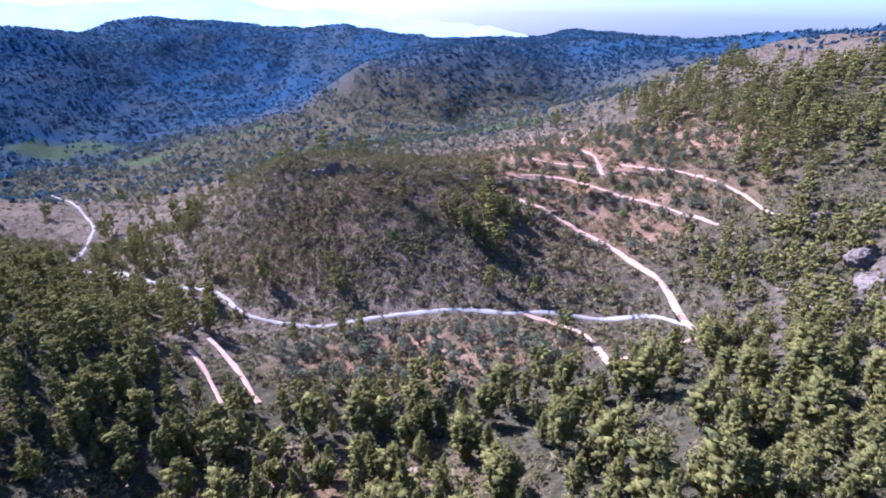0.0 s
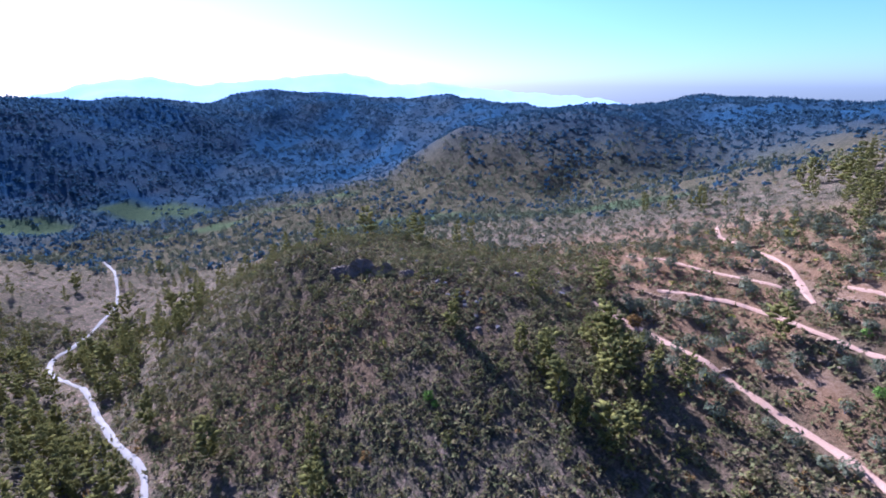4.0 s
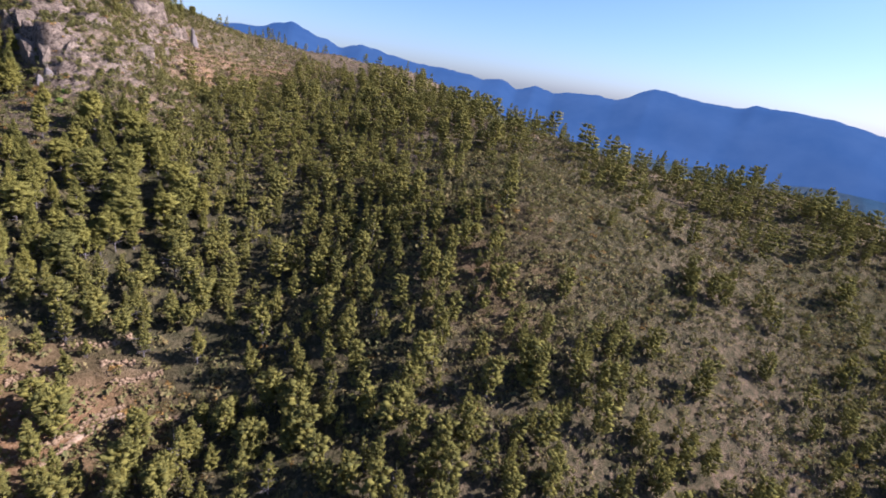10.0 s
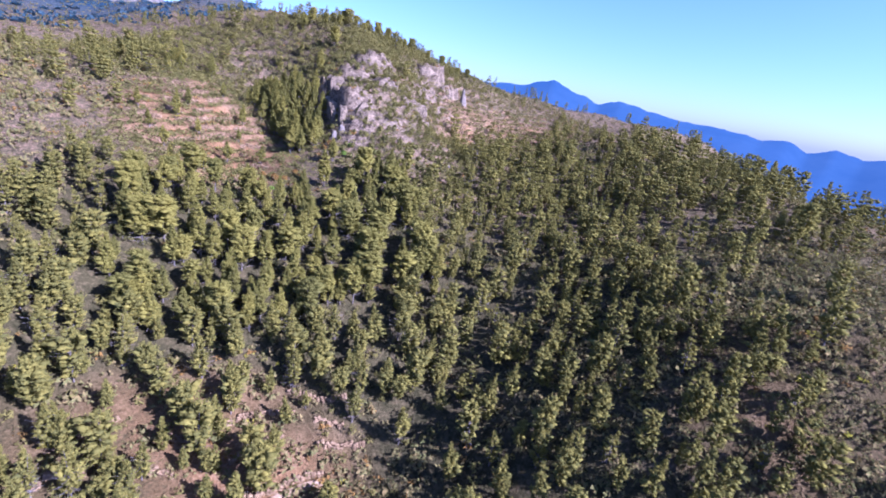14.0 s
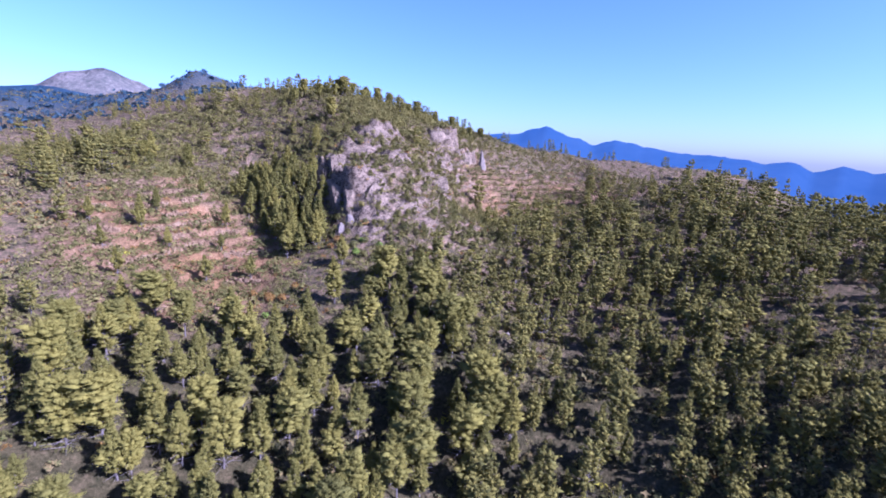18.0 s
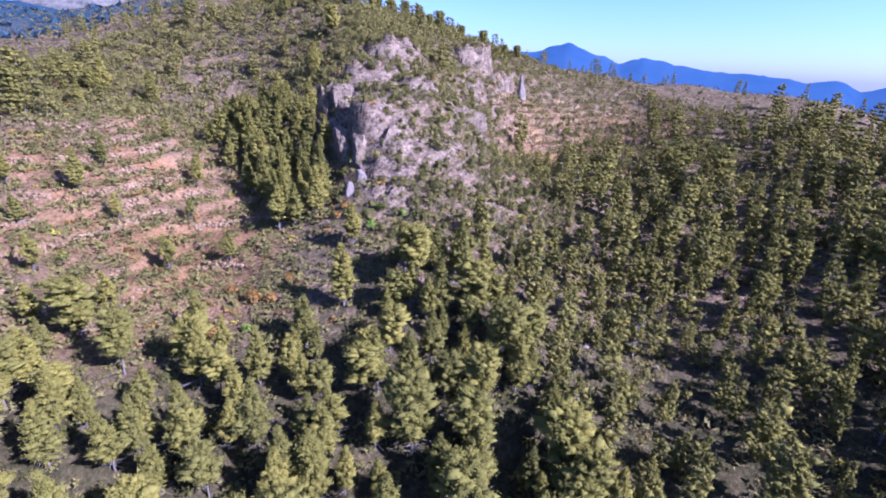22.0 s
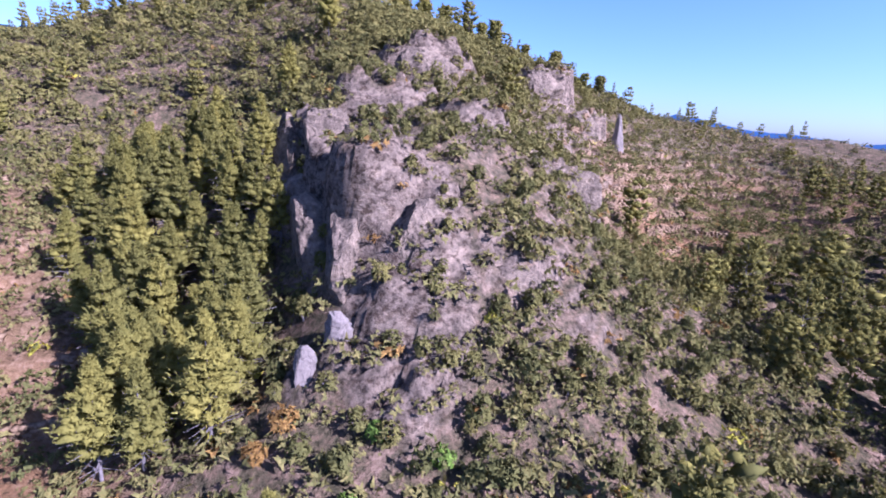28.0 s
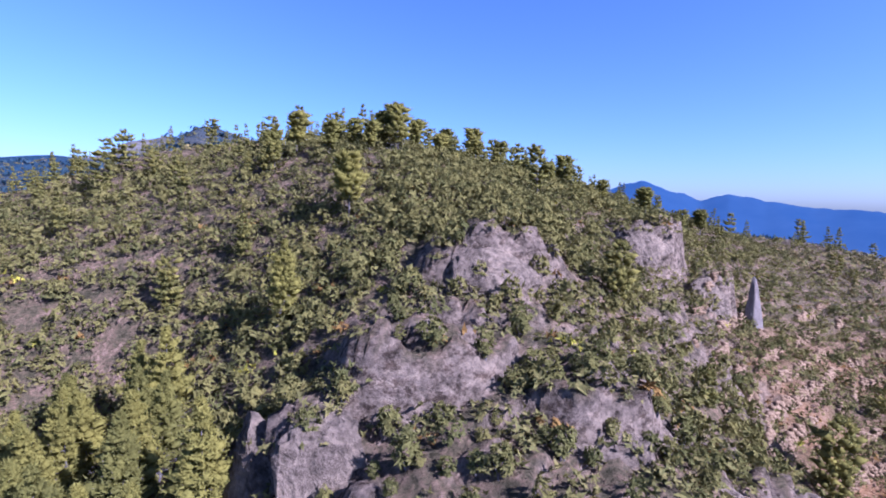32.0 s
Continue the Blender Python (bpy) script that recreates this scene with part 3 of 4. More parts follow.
def joined(name, templates, places, sizes, turns, material, label, category):
    """Many plants in one mesh."""
    cos, fas, base = [], [], 0
    for i, (x, y, z) in enumerate(places):
        co, fa = templates[i % len(templates)]
        c, s = math.cos(turns[i]) * sizes[i], math.sin(turns[i]) * sizes[i]
        q = np.empty((len(co), 3), np.float32)
        q[:, 0], q[:, 1], q[:, 2] = co[:, 0] * c - co[:, 1] * s + x, co[:, 0] * s + co[:, 1] * c + y, co[:, 2] * sizes[i] + z
        cos.append(q)
        fas.append(fa + base)
        base += len(co)
    return tagged(quick(name, np.concatenate(cos), np.concatenate(fas), material), label, category, kind="stuff")


def mesh_of(name, shape, material):
    ob = quick(name, *shape, material)
    me = ob.data
    bpy.data.objects.remove(ob)
    return me


def planted(kind, parts, x, y, size, turn, label, category, group, sink=0.0):
    """One plant: an Empty at its foot with its parts."""
    root = new(kind)
    root.empty_display_size = 0.5
    root.matrix_basis = Matrix.LocRotScale((x, y, float(height(x, y)[0]) - sink), Euler((0, 0, turn)), (size, size, size))
    for name, me in parts:
        ob = new(name, me)
        ob.parent = root
    return tagged(root, label, category, group)


def even(rng, box, gap, keep):
    """Places on a jittered net, thinned by keep, which gives a chance from 0 to 1."""
    x, y = np.meshgrid(np.arange(box[0], box[2], gap), np.arange(box[1], box[3], gap))
    x, y = x.ravel() + rng.uniform(-0.45, 0.45, x.size) * gap, y.ravel() + rng.uniform(-0.45, 0.45, x.size) * gap
    ok = rng.uniform(size=x.size) < keep(x, y)
    x, y = x[ok], y[ok]
    return np.stack([x, y, height(x, y)], 1)


TRACKS = [MAIN_ROAD, DIRT_ROAD, FORK_ROAD, SIDE_ROAD, FIELD_ROAD, UPPER_BENCH, HILL_BENCH, FAR_BENCH, [(-98, 205), (-83, 185), (-70, 165)], [(-101, 194), (-91, 180), (-81, 164)]]


def road_gap(x, y):
    d = np.full(x.shape, 1e9)
    for line in TRACKS:
        for a, b in zip(line, line[1:]):
            a, b = np.array(a), np.array(b)
            t = np.clip(((x - a[0]) * (b - a)[0] + (y - a[1]) * (b - a)[1]) / ((b - a) @ (b - a)), 0, 1)
            d = np.minimum(d, np.hypot(x - a[0] - t * (b - a)[0], y - a[1] - t * (b - a)[1]))
    return d


def olive_ground(x, y):
    return np.maximum(np.maximum(blob(x, y, -15, 184, 66, 22, -5), blob(x, y, 105, 320, 80, 85)), blob(x, y, 10, 400, 110, 60))


def pine_chance(x, y):
    """How thick the pines stand."""
    w = 0.5 * wave_noise(x, y, 40, 61) + 0.35 * wave_noise(x, y, 14, 62)
    c = np.full(x.shape, 0.05) + 0.12 * np.clip(w, 0, 1)
    c = np.maximum(c, np.clip(2.4 * blob(x, y, -50, 88, 120, 95), 0, 1) * (0.8 + w))
    c = np.maximum(c, np.clip(2.0 * blob(x, y, 60, 110, 90, 70), 0, 1) * (0.75 + w))
    c = np.maximum(c, np.clip(2.0 * blob(x, y, -150, 60, 90, 80, 20), 0, 1) * (0.75 + w))
    c = np.maximum(c, np.clip(2.0 * blob(x, y, -150, 225, 70, 55, -30), 0, 1) * (0.6 + w))
    c = np.maximum(c, np.clip(1.8 * blob(x, y, -350, 190, 90, 50, -40), 0, 1) * (0.45 + w))
    c *= 1 - np.clip(3 * blob(x, y, -91, -80, 20, 52, 8), 0, 1)
    c = np.maximum(c, np.clip(2 * blob(x, y, -315, 10, 60, 120, 10), 0, 1) * (0.5 + w))
    c = np.maximum(c, np.clip(2 * blob(x, y, 15, -120, 70, 60), 0, 1) * (0.3 + w))
    c = np.maximum(c, np.clip(2 * blob(x, y, 180, 300, 60, 80), 0, 1) * (0.62 + w))
    c = np.maximum(c, np.clip(2 * blob(x, y, -215, 10, 60, 60), 0, 1) * (0.9 + w))
    c = np.maximum(c, np.clip(2 * blob(x, y, -280, 265, 75, 60), 0, 1) * (0.5 + w))
    c = np.maximum(c, np.clip(2 * blob(x, y, -165, 105, 55, 40, 30), 0, 1) * (0.85 + w))
    c = np.maximum(c, np.clip(2 * blob(x, y, -185, 300, 100, 60, -45), 0, 1) * (0.5 + w))
    c = np.maximum(c, np.clip(1.8 * blob(x, y, -230, 50, 110, 75, -20), 0, 1) * (0.85 + w))
    c = np.maximum(c, np.clip(1.6 * blob(x, y, -110, -235, 170, 90), 0, 1) * (0.4 + w))
    c = np.maximum(c, np.clip(2.0 * blob(x, y, -140, -180, 80, 30), 0, 1) * (0.55 + w))
    c = np.maximum(c, np.clip(2.4 * blob(x, y, 26, 264, 42, 26), 0, 1) * (0.75 + w))
    c = np.maximum(c, np.clip(1.6 * blob(x, y, 220, 340, 90, 160), 0, 1) * (0.6 + w))
    c = np.maximum(c, np.clip(2.4 * blob(x, y, -130, 150, 46, 40), 0, 1) * (0.9 + w))
    c = np.maximum(c, np.clip(2.4 * blob(x, y, -205, -53, 34, 13), 0, 1) * (0.85 + w))
    c = np.maximum(c, np.clip(2.0 * blob(x, y, -375, 260, 70, 45, -40), 0, 1) * (0.7 + w))
    c = np.maximum(c, np.clip(2.0 * blob(x, y, -195, -30, 40, 34), 0, 1) * (0.8 + w))
    c = np.maximum(c, np.clip(2.0 * blob(x, y, -265, -60, 60, 60), 0, 1) * (0.85 + w))
    c = np.maximum(c, np.clip(2.2 * blob(x, y, -168, 150, 34, 32), 0, 1) * (0.9 + w))
    c = np.maximum(c, np.clip(2.0 * blob(x, y, 128, 196, 36, 40), 0, 1) * (0.5 + w))
    c *= 1 - 0.2 * np.clip(2 * blob(x, y, -50, 122, 45, 32), 0, 1)
    c *= 1 - np.clip(2.5 * np.maximum(olive_ground(x, y), 0.8 * terraced(x, y) * (y < 30)), 0, 0.74)
    c *= 1 - np.clip(1.6 * np.maximum(0.55 * blob(x, y, -228, 175, 42, 34, -25), blob(x, y, -70, 300, 90, 55)), 0, 0.95)
    c *= 1 - np.clip(1.5 * blob(x, y, -145, -48, 50, 56), 0, 0.85)
    c *= 1 - np.clip(2 * rocky(x, y), 0, 1)
    return np.where(road_gap(x, y) > 4, np.clip(c, 0, 0.92), 0)


rng = np.random.default_rng(7)

# Pines that stand close to the flight: each with stem and crown.
kinds = []
for k in range(8):
    crown, wood = pine_shape(rng, 8.0, 14, 8, 60, rng.uniform(0.24, 0.31), 0.027, rng.uniform(0.12, 0.28) if k < 6 else 0.36, 18, 0.22, k > 4)
    kinds.append([("trunk", mesh_of("trunk", wood, BARK)), ("crown", mesh_of("crown", crown, PINE))])
near = even(rng, (-130, -130, -20, 70), 6.2, pine_chance)
order = np.argsort(np.hypot(near[:, 0] + 92, (near[:, 1] + 20) * 0.8))
near, spare = near[order[:285]], near[order[285:]]
for i, (x, y, z) in enumerate(near):
    planted("pine_tree", kinds[i % 7], x, y, rng.uniform(1.1, 2.1), rng.uniform(0, 6.3), "olive-green Aleppo pine with grey dead lower twigs", "pine tree", "pines on the slope below the crag")
strip_wood = even(rng, (-105, -125, -62, -34), 5.4, lambda x, y: np.clip(2.6 * np.maximum(blob(x, y, -85, -85, 19, 40, 12), blob(x, y, -90, -48, 11, 16)), 0, 1) * 0.85)
for i, (x, y, z) in enumerate(strip_wood):
    planted("pine_tree", kinds[i % 5], x, y, rng.uniform(1.5, 2.2), rng.uniform(0, 6.3), "tall yellow-green Aleppo pine beside the crag", "pine tree", "tall pines beside the crag")
for x, y, s in ((-30, -20, 1.2), (-42, -48, 1.0), (-55, -30, 1.3), (-22, -42, 1.1), (-36, -70, 1.2), (-62, -66, 1.4), (-52, -88, 1.1), (-66, -95, 1.3), (-15, -60, 1.2), (-46, -8, 1.3), (-34, -2, 1.2), (-60, -50, 0.9), (-70, -30, 1.2)):
    planted("pine_tree", kinds[int(-x) % 5], x, y, s, x, "single Aleppo pine on an old terrace", "pine tree", "pines on the terraces")
for x, y, s in ((-95, 3, 2.1), (-116, -158, 1.2), (-122, -163, 1.35), (-108, -166, 1.2), (-130, -168, 1.2), (-140, -172, 1.4), (-150, -172, 1.45), (-103, -160, 1.3), (-126, -160, 1.2), (-146, -168, 1.4), (-134, -164, 1.5), (-158, -170, 1.3), (-184, -163, 1.3), (-176, -158, 1.1), (-198, -166, 1.05), (-165, -170, 1.2), (-208, -158, 1.1), (-222, -160, 1.2), (-234, -164, 1.1), (-214, -152, 0.9)):
    planted("pine_tree", kinds[1] if s > 2 else kinds[5 + int(s * 100) % 3], x, y, s * (1 if s > 2 else 0.72 + 0.35 * math.sin(x * 1.7) ** 2), s * 50, "tall Aleppo pine standing on the ridge" if s < 2 else "tall dense Aleppo pine among scrub", "pine tree", "ridge pines" if s < 2 else "")

shapes = [pine_shape(rng, 8.0, 9, 6, 21, rng.uniform(0.24, 0.31), 0.036, rng.uniform(0.08, 0.22), slim=0.26, domed=k % 3 == 0) for k in range(9)]
far_pines = even(rng, (-420, -240, 280, 470), 6.6, lambda x, y: np.where((x > -130) & (x < -20) & (y > -130) & (y < 70), 0, pine_chance(x, y)))
far_pines = np.concatenate([far_pines, spare])
sizes, turns = 0.85 + 1.35 * rng.beta(2, 2, len(far_pines)), rng.uniform(0, 6.3, len(far_pines))
sizes *= np.where(far_pines[:, 1] < -140, 0.7, 1.0)
front = (far_pines[:, 0] > -115) & (far_pines[:, 0] < 100) & (far_pines[:, 1] > 45) & (far_pines[:, 1] < 155)
fine_shapes = [pine_shape(rng, 8.0, 11, 7, 22, rng.uniform(0.24, 0.31), 0.038, rng.uniform(0.1, 0.26), slim=0.28, domed=k % 3 == 0) for k in range(8)]
joined("pine_wood", [s[0] for s in fine_shapes], far_pines[front], sizes[front], turns[front], FOREST, "yellow-green Aleppo pines in a close stand", "pine forest")
joined("pine_stems", [s[1] for s in fine_shapes], far_pines[front][::2], sizes[front][::2], turns[front][::2], BARK, "grey stems and dead twigs under the pines", "tree trunks")
far_pines, sizes, turns = far_pines[~front], sizes[~front], turns[~front]
outer = (far_pines[:, 0] < -290) | (far_pines[:, 0] > 20) | (far_pines[:, 1] > 290) | (far_pines[:, 1] < -140)
plain_shapes = [pine_shape(rng, 8.0, 8, 5, 9, rng.uniform(0.24, 0.31), 0.05, rng.uniform(0.08, 0.22), slim=0.28, domed=k % 3 == 0) for k in range(9)]
joined("outer_forest", [s[0] for s in plain_shapes], far_pines[outer], sizes[outer], turns[outer], FOREST, "scattered Aleppo pines on the outer slopes", "pine forest")
far_pines, sizes, turns = far_pines[~outer], sizes[~outer], turns[~outer]
joined("forest", [s[0] for s in shapes], far_pines, sizes, turns, FOREST, "dense Aleppo pine wood covering the slopes", "pine forest")
joined("forest_stems", [s[1] for s in shapes], far_pines[::5], sizes[::5], turns[::5], BARK, "grey stems and dead twigs of the pine wood", "tree trunks")

# Low scrub over all the open slopes.
bushes = []
for _ in range(8):
    c = rng.normal(size=(11, 3)) * (0.4, 0.4, 0.22)
    c[:, 2] = np.abs(c[:, 2]) + 0.13
    bushes.append(tufts(rng, c, rng.uniform(0.26, 0.42, 11), 3, 0.65, 0.38))


def scrub_chance(x, y):
    w = wave_noise(x, y, 9, 71) + 0.6 * wave_noise(x, y, 30, 72)
    c = np.clip(0.75 + 0.5 * w, 0.1, 1)
    c *= 1 - 0.5 * lookup(BARE, x, y)
    c *= 1 - 0.12 * np.clip(red_soil(x, y), 0, 1)
    c *= np.where(pine_chance(x, y) > 0.5, 0.45, 1)
    return np.where(road_gap(x, y) > 2.1, c, 0)


fine_bushes = []
for _ in range(8):
    c = rng.normal(size=(18, 3)) * (0.4, 0.4, 0.24)
    c[:, 2] = np.abs(c[:, 2]) * (1.15 - np.clip(np.hypot(c[:, 0], c[:, 1]), 0, 1)) + 0.12
    fine_bushes.append(tufts(rng, c, rng.uniform(0.17, 0.3, 18), 4, 0.7, 0.36))


def by_crag(x, y):
    return (x > -280) & (x < -5) & (y > -190) & (y < 45)


p = even(rng, (-280, -190, -5, 45), 2.5, scrub_chance)
joined("fine_scrub", fine_bushes, p, rng.uniform(1.4, 3.5, len(p)), rng.uniform(0, 6.3, len(p)), ROSEMARY, "low rosemary and heather scrub round the crag", "scrub")
p = even(rng, (-330, -180, 235, 380), 3.0, lambda x, y: np.where(by_crag(x, y), 0, scrub_chance(x, y)))
dense = even(rng, (-260, 90, 45, 350), 2.8, lambda x, y: np.where(road_gap(x, y) > 2.1, 0.8 * np.clip(3 * np.maximum(blob(x, y, -45, 290, 100, 62), blob(x, y, -205, 150, 75, 75)), 0, 1), 0))
p = np.concatenate([p, even(rng, (-430, 160, -330, 400), 3.4, lambda x, y: np.where(road_gap(x, y) > 2.1, 0.75, 0))])
joined("knoll_scrub", fine_bushes, dense, rng.uniform(1.2, 3.4, len(dense)), rng.uniform(0, 6.3, len(dense)), SCRUB, "thick brown-green scrub on the knoll and the slope", "scrub")
joined("scrub", bushes, p, rng.uniform(1.3, 3.5, len(p)), rng.uniform(0, 6.3, len(p)), SCRUB, "low olive-green and brown Mediterranean scrub", "scrub")
for name, material, label, share, seed in (("rust_scrub", RUST, "rust-brown dry scrub between the green bushes", 0.2, 73), ("yellow_scrub", GOLD, "yellow-green flowering gorse among the scrub", 0.07, 74)):
    p = even(rng, (-330, -150, 170, 380), 4.4, lambda x, y: share * np.where(wave_noise(x, y, 16, seed) > 0.05, 1.8, 0.3) * scrub_chance(x, y))
    joined(name, bushes, p, rng.uniform(1.0, 2.4, len(p)), rng.uniform(0, 6.3, len(p)), material, label, "scrub")

# ---- rocks ----


def boulder(name, place, half, turn, seed, material, label, category="rock", group="", rough=0.3, detail=4, lean=(0, 0), taper=0.0):
    """A broken block of limestone: a ball pressed towards a box, cut by ridges and beds."""
    bm = bmesh.new()
    bmesh.ops.create_icosphere(bm, subdivisions=detail, radius=1)
    r = random.Random(seed)
    spot = Vector((seed * 3.7, seed * 1.3, seed * 2.1))
    cuts = []
    for _ in range(16):
        n = Vector((r.gauss(0, 1), r.gauss(0, 1), r.gauss(0.1, 0.8))).normalized()
        cuts.append((n, r.uniform(0.62, 0.95)))
    for v in bm.verts:
        p = Vector([math.copysign(abs(c) ** 0.75, c) for c in v.co])
        for n, d in cuts:
            over = p.dot(n) - d
            if over > 0:
                p -= n * over * 0.92
        thin = 1 - taper * p.z
        q = Vector((p.x * half[0] * thin, p.y * half[1] * thin, p.z * half[2]))
        s = max(half) * 0.5
        cut = abs(noise.noise(Vector((q.x, q.y, q.z * 1.8)) / (s * 0.4) + spot))
        bed = noise.noise(Vector((q.x * 0.2, q.y * 0.2, (q.z + 0.3 * q.x) * 1.3)) + spot)
        f = 1 + rough * (0.1 - 0.45 * cut) + 0.05 * bed
        v.co = Vector((q.x * f + lean[0] * q.z, q.y * f + lean[1] * q.z, q.z * f))
    me = bpy.data.meshes.new(name)
    bm.to_mesh(me)
    bm.free()
    me.materials.append(material)
    ob = new(name, me)
    ob.matrix_basis = pose(*place, 0, 0, turn)
    return tagged(ob, label, category, group)


def on_land(x, y, up):
    return (x, y, float(height(x, y)[0]) + up)


boulder("rock_needle", on_land(-216, -126, 4.5), (2.2, 1.6, 8.0), 15, 1, PALE_STONE, "tall tapering pale limestone needle", "rock needle", rough=0.45, lean=(0.12, 0), taper=0.6)
boulder("rock_tooth", on_land(-105.5, -38, 1.2), (1.6, 1.4, 3.3), 10, 2, PALE_STONE, "upright pale limestone tooth at the foot of the crag", "rock pillar", rough=0.4, taper=0.25)
boulder("rock_tooth", on_land(-109.5, -40, 0.9), (1.9, 1.3, 2.8), -20, 3, PALE_STONE, "upright pale limestone tooth beside a taller one", "rock pillar", rough=0.45)
for i, (x, y, up, a, b, c, turn) in enumerate((
    (-109, -58, -1.0, 5, 7, 8, 10), (-112, -50, -1.5, 4, 6, 8, -15), (-121, -46, -1.5, 4.5, 4, 7, -30), (-107, -68, -2, 4, 6, 7, 0), (-117, -60, -2.5, 6, 5, 5, 20),
    (-107, -84, -2, 4.5, 5, 8, 15), (-113, -79, -2, 5, 4, 6, 0), (-124, -80, -3, 8, 5, 6, 10), (-138, -73, -3, 7, 4, 6, -5), (-150, -69, -3, 6, 4.5, 6, -20), (-161, -70, -2.5, 6, 5, 6, -25),
    (-139, -99, -3, 8, 4, 5, 0), (-186, -129, -2, 8, 5, 7, 15), (-202, -126, -2, 7, 4.5, 7, 15),
    (-134, -41, -2, 6, 3, 4, 0), (-128, -28, -1.5, 4, 2.5, 3, 30), (-140, -30, -1.5, 5, 2.5, 3, 10), (-118, -22, -1.5, 3.5, 2.5, 3, 0))):
    boulder("crag_buttress", on_land(x, y, up - 0.35 * c), (a, b, c), turn, 10 + i, ROCK, "weathered grey-pink limestone buttress of the crag", "rock", "buttresses of the crag", 0.38, 4, (0, -0.25))
for i, (x, y, up, a, b, c, turn) in enumerate(((-64, 309, 1, 5, 3, 5, 10), (-56, 307, 1.5, 6, 3, 6, 5), (-46, 304, 1, 5, 3, 5, -5), (-37, 301, 0, 4, 2.5, 3.5, 0), (-83, 338, 1, 7, 4, 4.5, 0), (-30, 300, 0, 3.5, 2, 2.5, 20), (-60, 305, -1, 3, 2, 3.5, 30), (-51, 303, -1, 3, 2, 4, -20), (-41, 300, -1, 2.5, 2, 3, 15), (-69, 311, -1, 3, 2, 3, 0))):
    boulder("knoll_cliff", on_land(x, y, up - 2.0), (a, b, c), turn, 40 + i, ROCK, "dark shaded limestone cliff on the knoll's brow", "rock", "cliffs of the knoll", 0.75, 4)
for i, (x, y, up, a, b, c, turn) in enumerate(((128, 158, 0, 7, 5, 6, 30), (136, 150, 0, 8, 6, 7, 10), (122, 146, 0, 5, 4, 4, 0), (118, 178, 0, 5, 3, 3, 40), (140, 172, 0, 7, 5, 6, 0), (112, 194, 0, 3, 2, 2, 0), (152, 205, 0, 6, 4, 4, 20))):
    boulder("limestone_outcrop", on_land(x, y, -0.35 * c), (a, b, c), turn, 60 + i, ROCK, "grey limestone rock face above the track", "rock", "rock faces above the track", 0.5, 4)
stone_rng = np.random.default_rng(3)
for i in range(46):
    if i < 16:
        x, y = -14 + stone_rng.normal(0, 4.5), 289 + stone_rng.normal(0, 4)
    elif i < 24:
        x, y = -30 + stone_rng.normal(0, 6), 304 + stone_rng.normal(0, 4)
    elif i < 32:
        x, y = 14 + stone_rng.normal(0, 9), 316 + stone_rng.normal(0, 4)
    else:
        x, y = -152 + stone_rng.normal(0, 22), -8 + stone_rng.normal(0, 20)
    r = stone_rng.uniform(0.5, 1.3)
    boulder("pale_stone", on_land(x, y, r * 0.2), (r, r * 0.8, r * 0.6), stone_rng.uniform(0, 180), 80 + i, PALE_STONE, "pale sunlit limestone block lying in the scrub", "stone", "pale stones on the knoll" if i < 32 else "pale stones below the crag", 0.3, 2)
boulder("rock_slab", on_land(-148, 16, 1.5), (1.6, 1.4, 3.6), 0, 131, PALE_STONE, "pale rock pillar standing among pines", "rock pillar", rough=0.4, detail=3)

# ---- terrace walls ----


def terrace_walls(box, levels, keep, label, group, seed):
    """Dry-stone walls along the level lines of the slope."""
    r = np.random.default_rng(seed)
    xs, ys = np.arange(box[0], box[2], 0.9), np.arange(box[1], box[3], 0.7)
    gx, gy = np.meshgrid(xs, ys)
    u = base_height(gx, gy) / STEP + 0.45 * wave_noise(gx, gy, 45, 31) + 0.3 * wave_noise(gx, gy, 17, 32)
    ok = keep(gx, gy)
    for level in range(*levels):
        co, faces = [], []
        for i, x in enumerate(xs):
            s = u[:, i] - (level + 0.8)
            cross = np.nonzero(s[:-1] * s[1:] < 0)[0]
            if len(cross) == 0 or ok[cross[0], i] < 0.25 or wave_noise(np.array([x]), np.array([level * 37.0]), 7, seed)[0] < -0.05:
                continue
            y = ys[cross[0]]
            z = float(height(x, y)[0]) - 1.1
            for c in range(4):
                a, b, h = r.uniform(0.4, 0.65), r.uniform(0.35, 0.55), r.uniform(0.24, 0.36)
                cx, cy, cz = x + r.normal(0, 0.2), y + 0.5 - c * 0.12 + r.normal(0, 0.12), z + c * 0.5
                k = len(co)
                t = r.normal(0, 0.25)
                for dz in (-h, h):
                    for dx, dy in ((-a, -b), (a, -b), (a, b), (-a, b)):
                        f = r.uniform(0.8, 1.1)
                        co.append((cx + f * (dx * math.cos(t) - dy * math.sin(t)), cy + f * (dx * math.sin(t) + dy * math.cos(t)), cz + dz * r.uniform(0.8, 1.15)))
                faces += [(k, k + 3, k + 2, k + 1), (k + 4, k + 5, k + 6, k + 7), (k, k + 1, k + 5, k + 4), (k + 1, k + 2, k + 6, k + 5), (k + 2, k + 3, k + 7, k + 6), (k + 3, k, k + 4, k + 7)]
        if len(faces) > 40:
            tagged(quick("terrace_wall", np.array(co), np.array(faces), DRY_WALL), label, "stone wall", group)


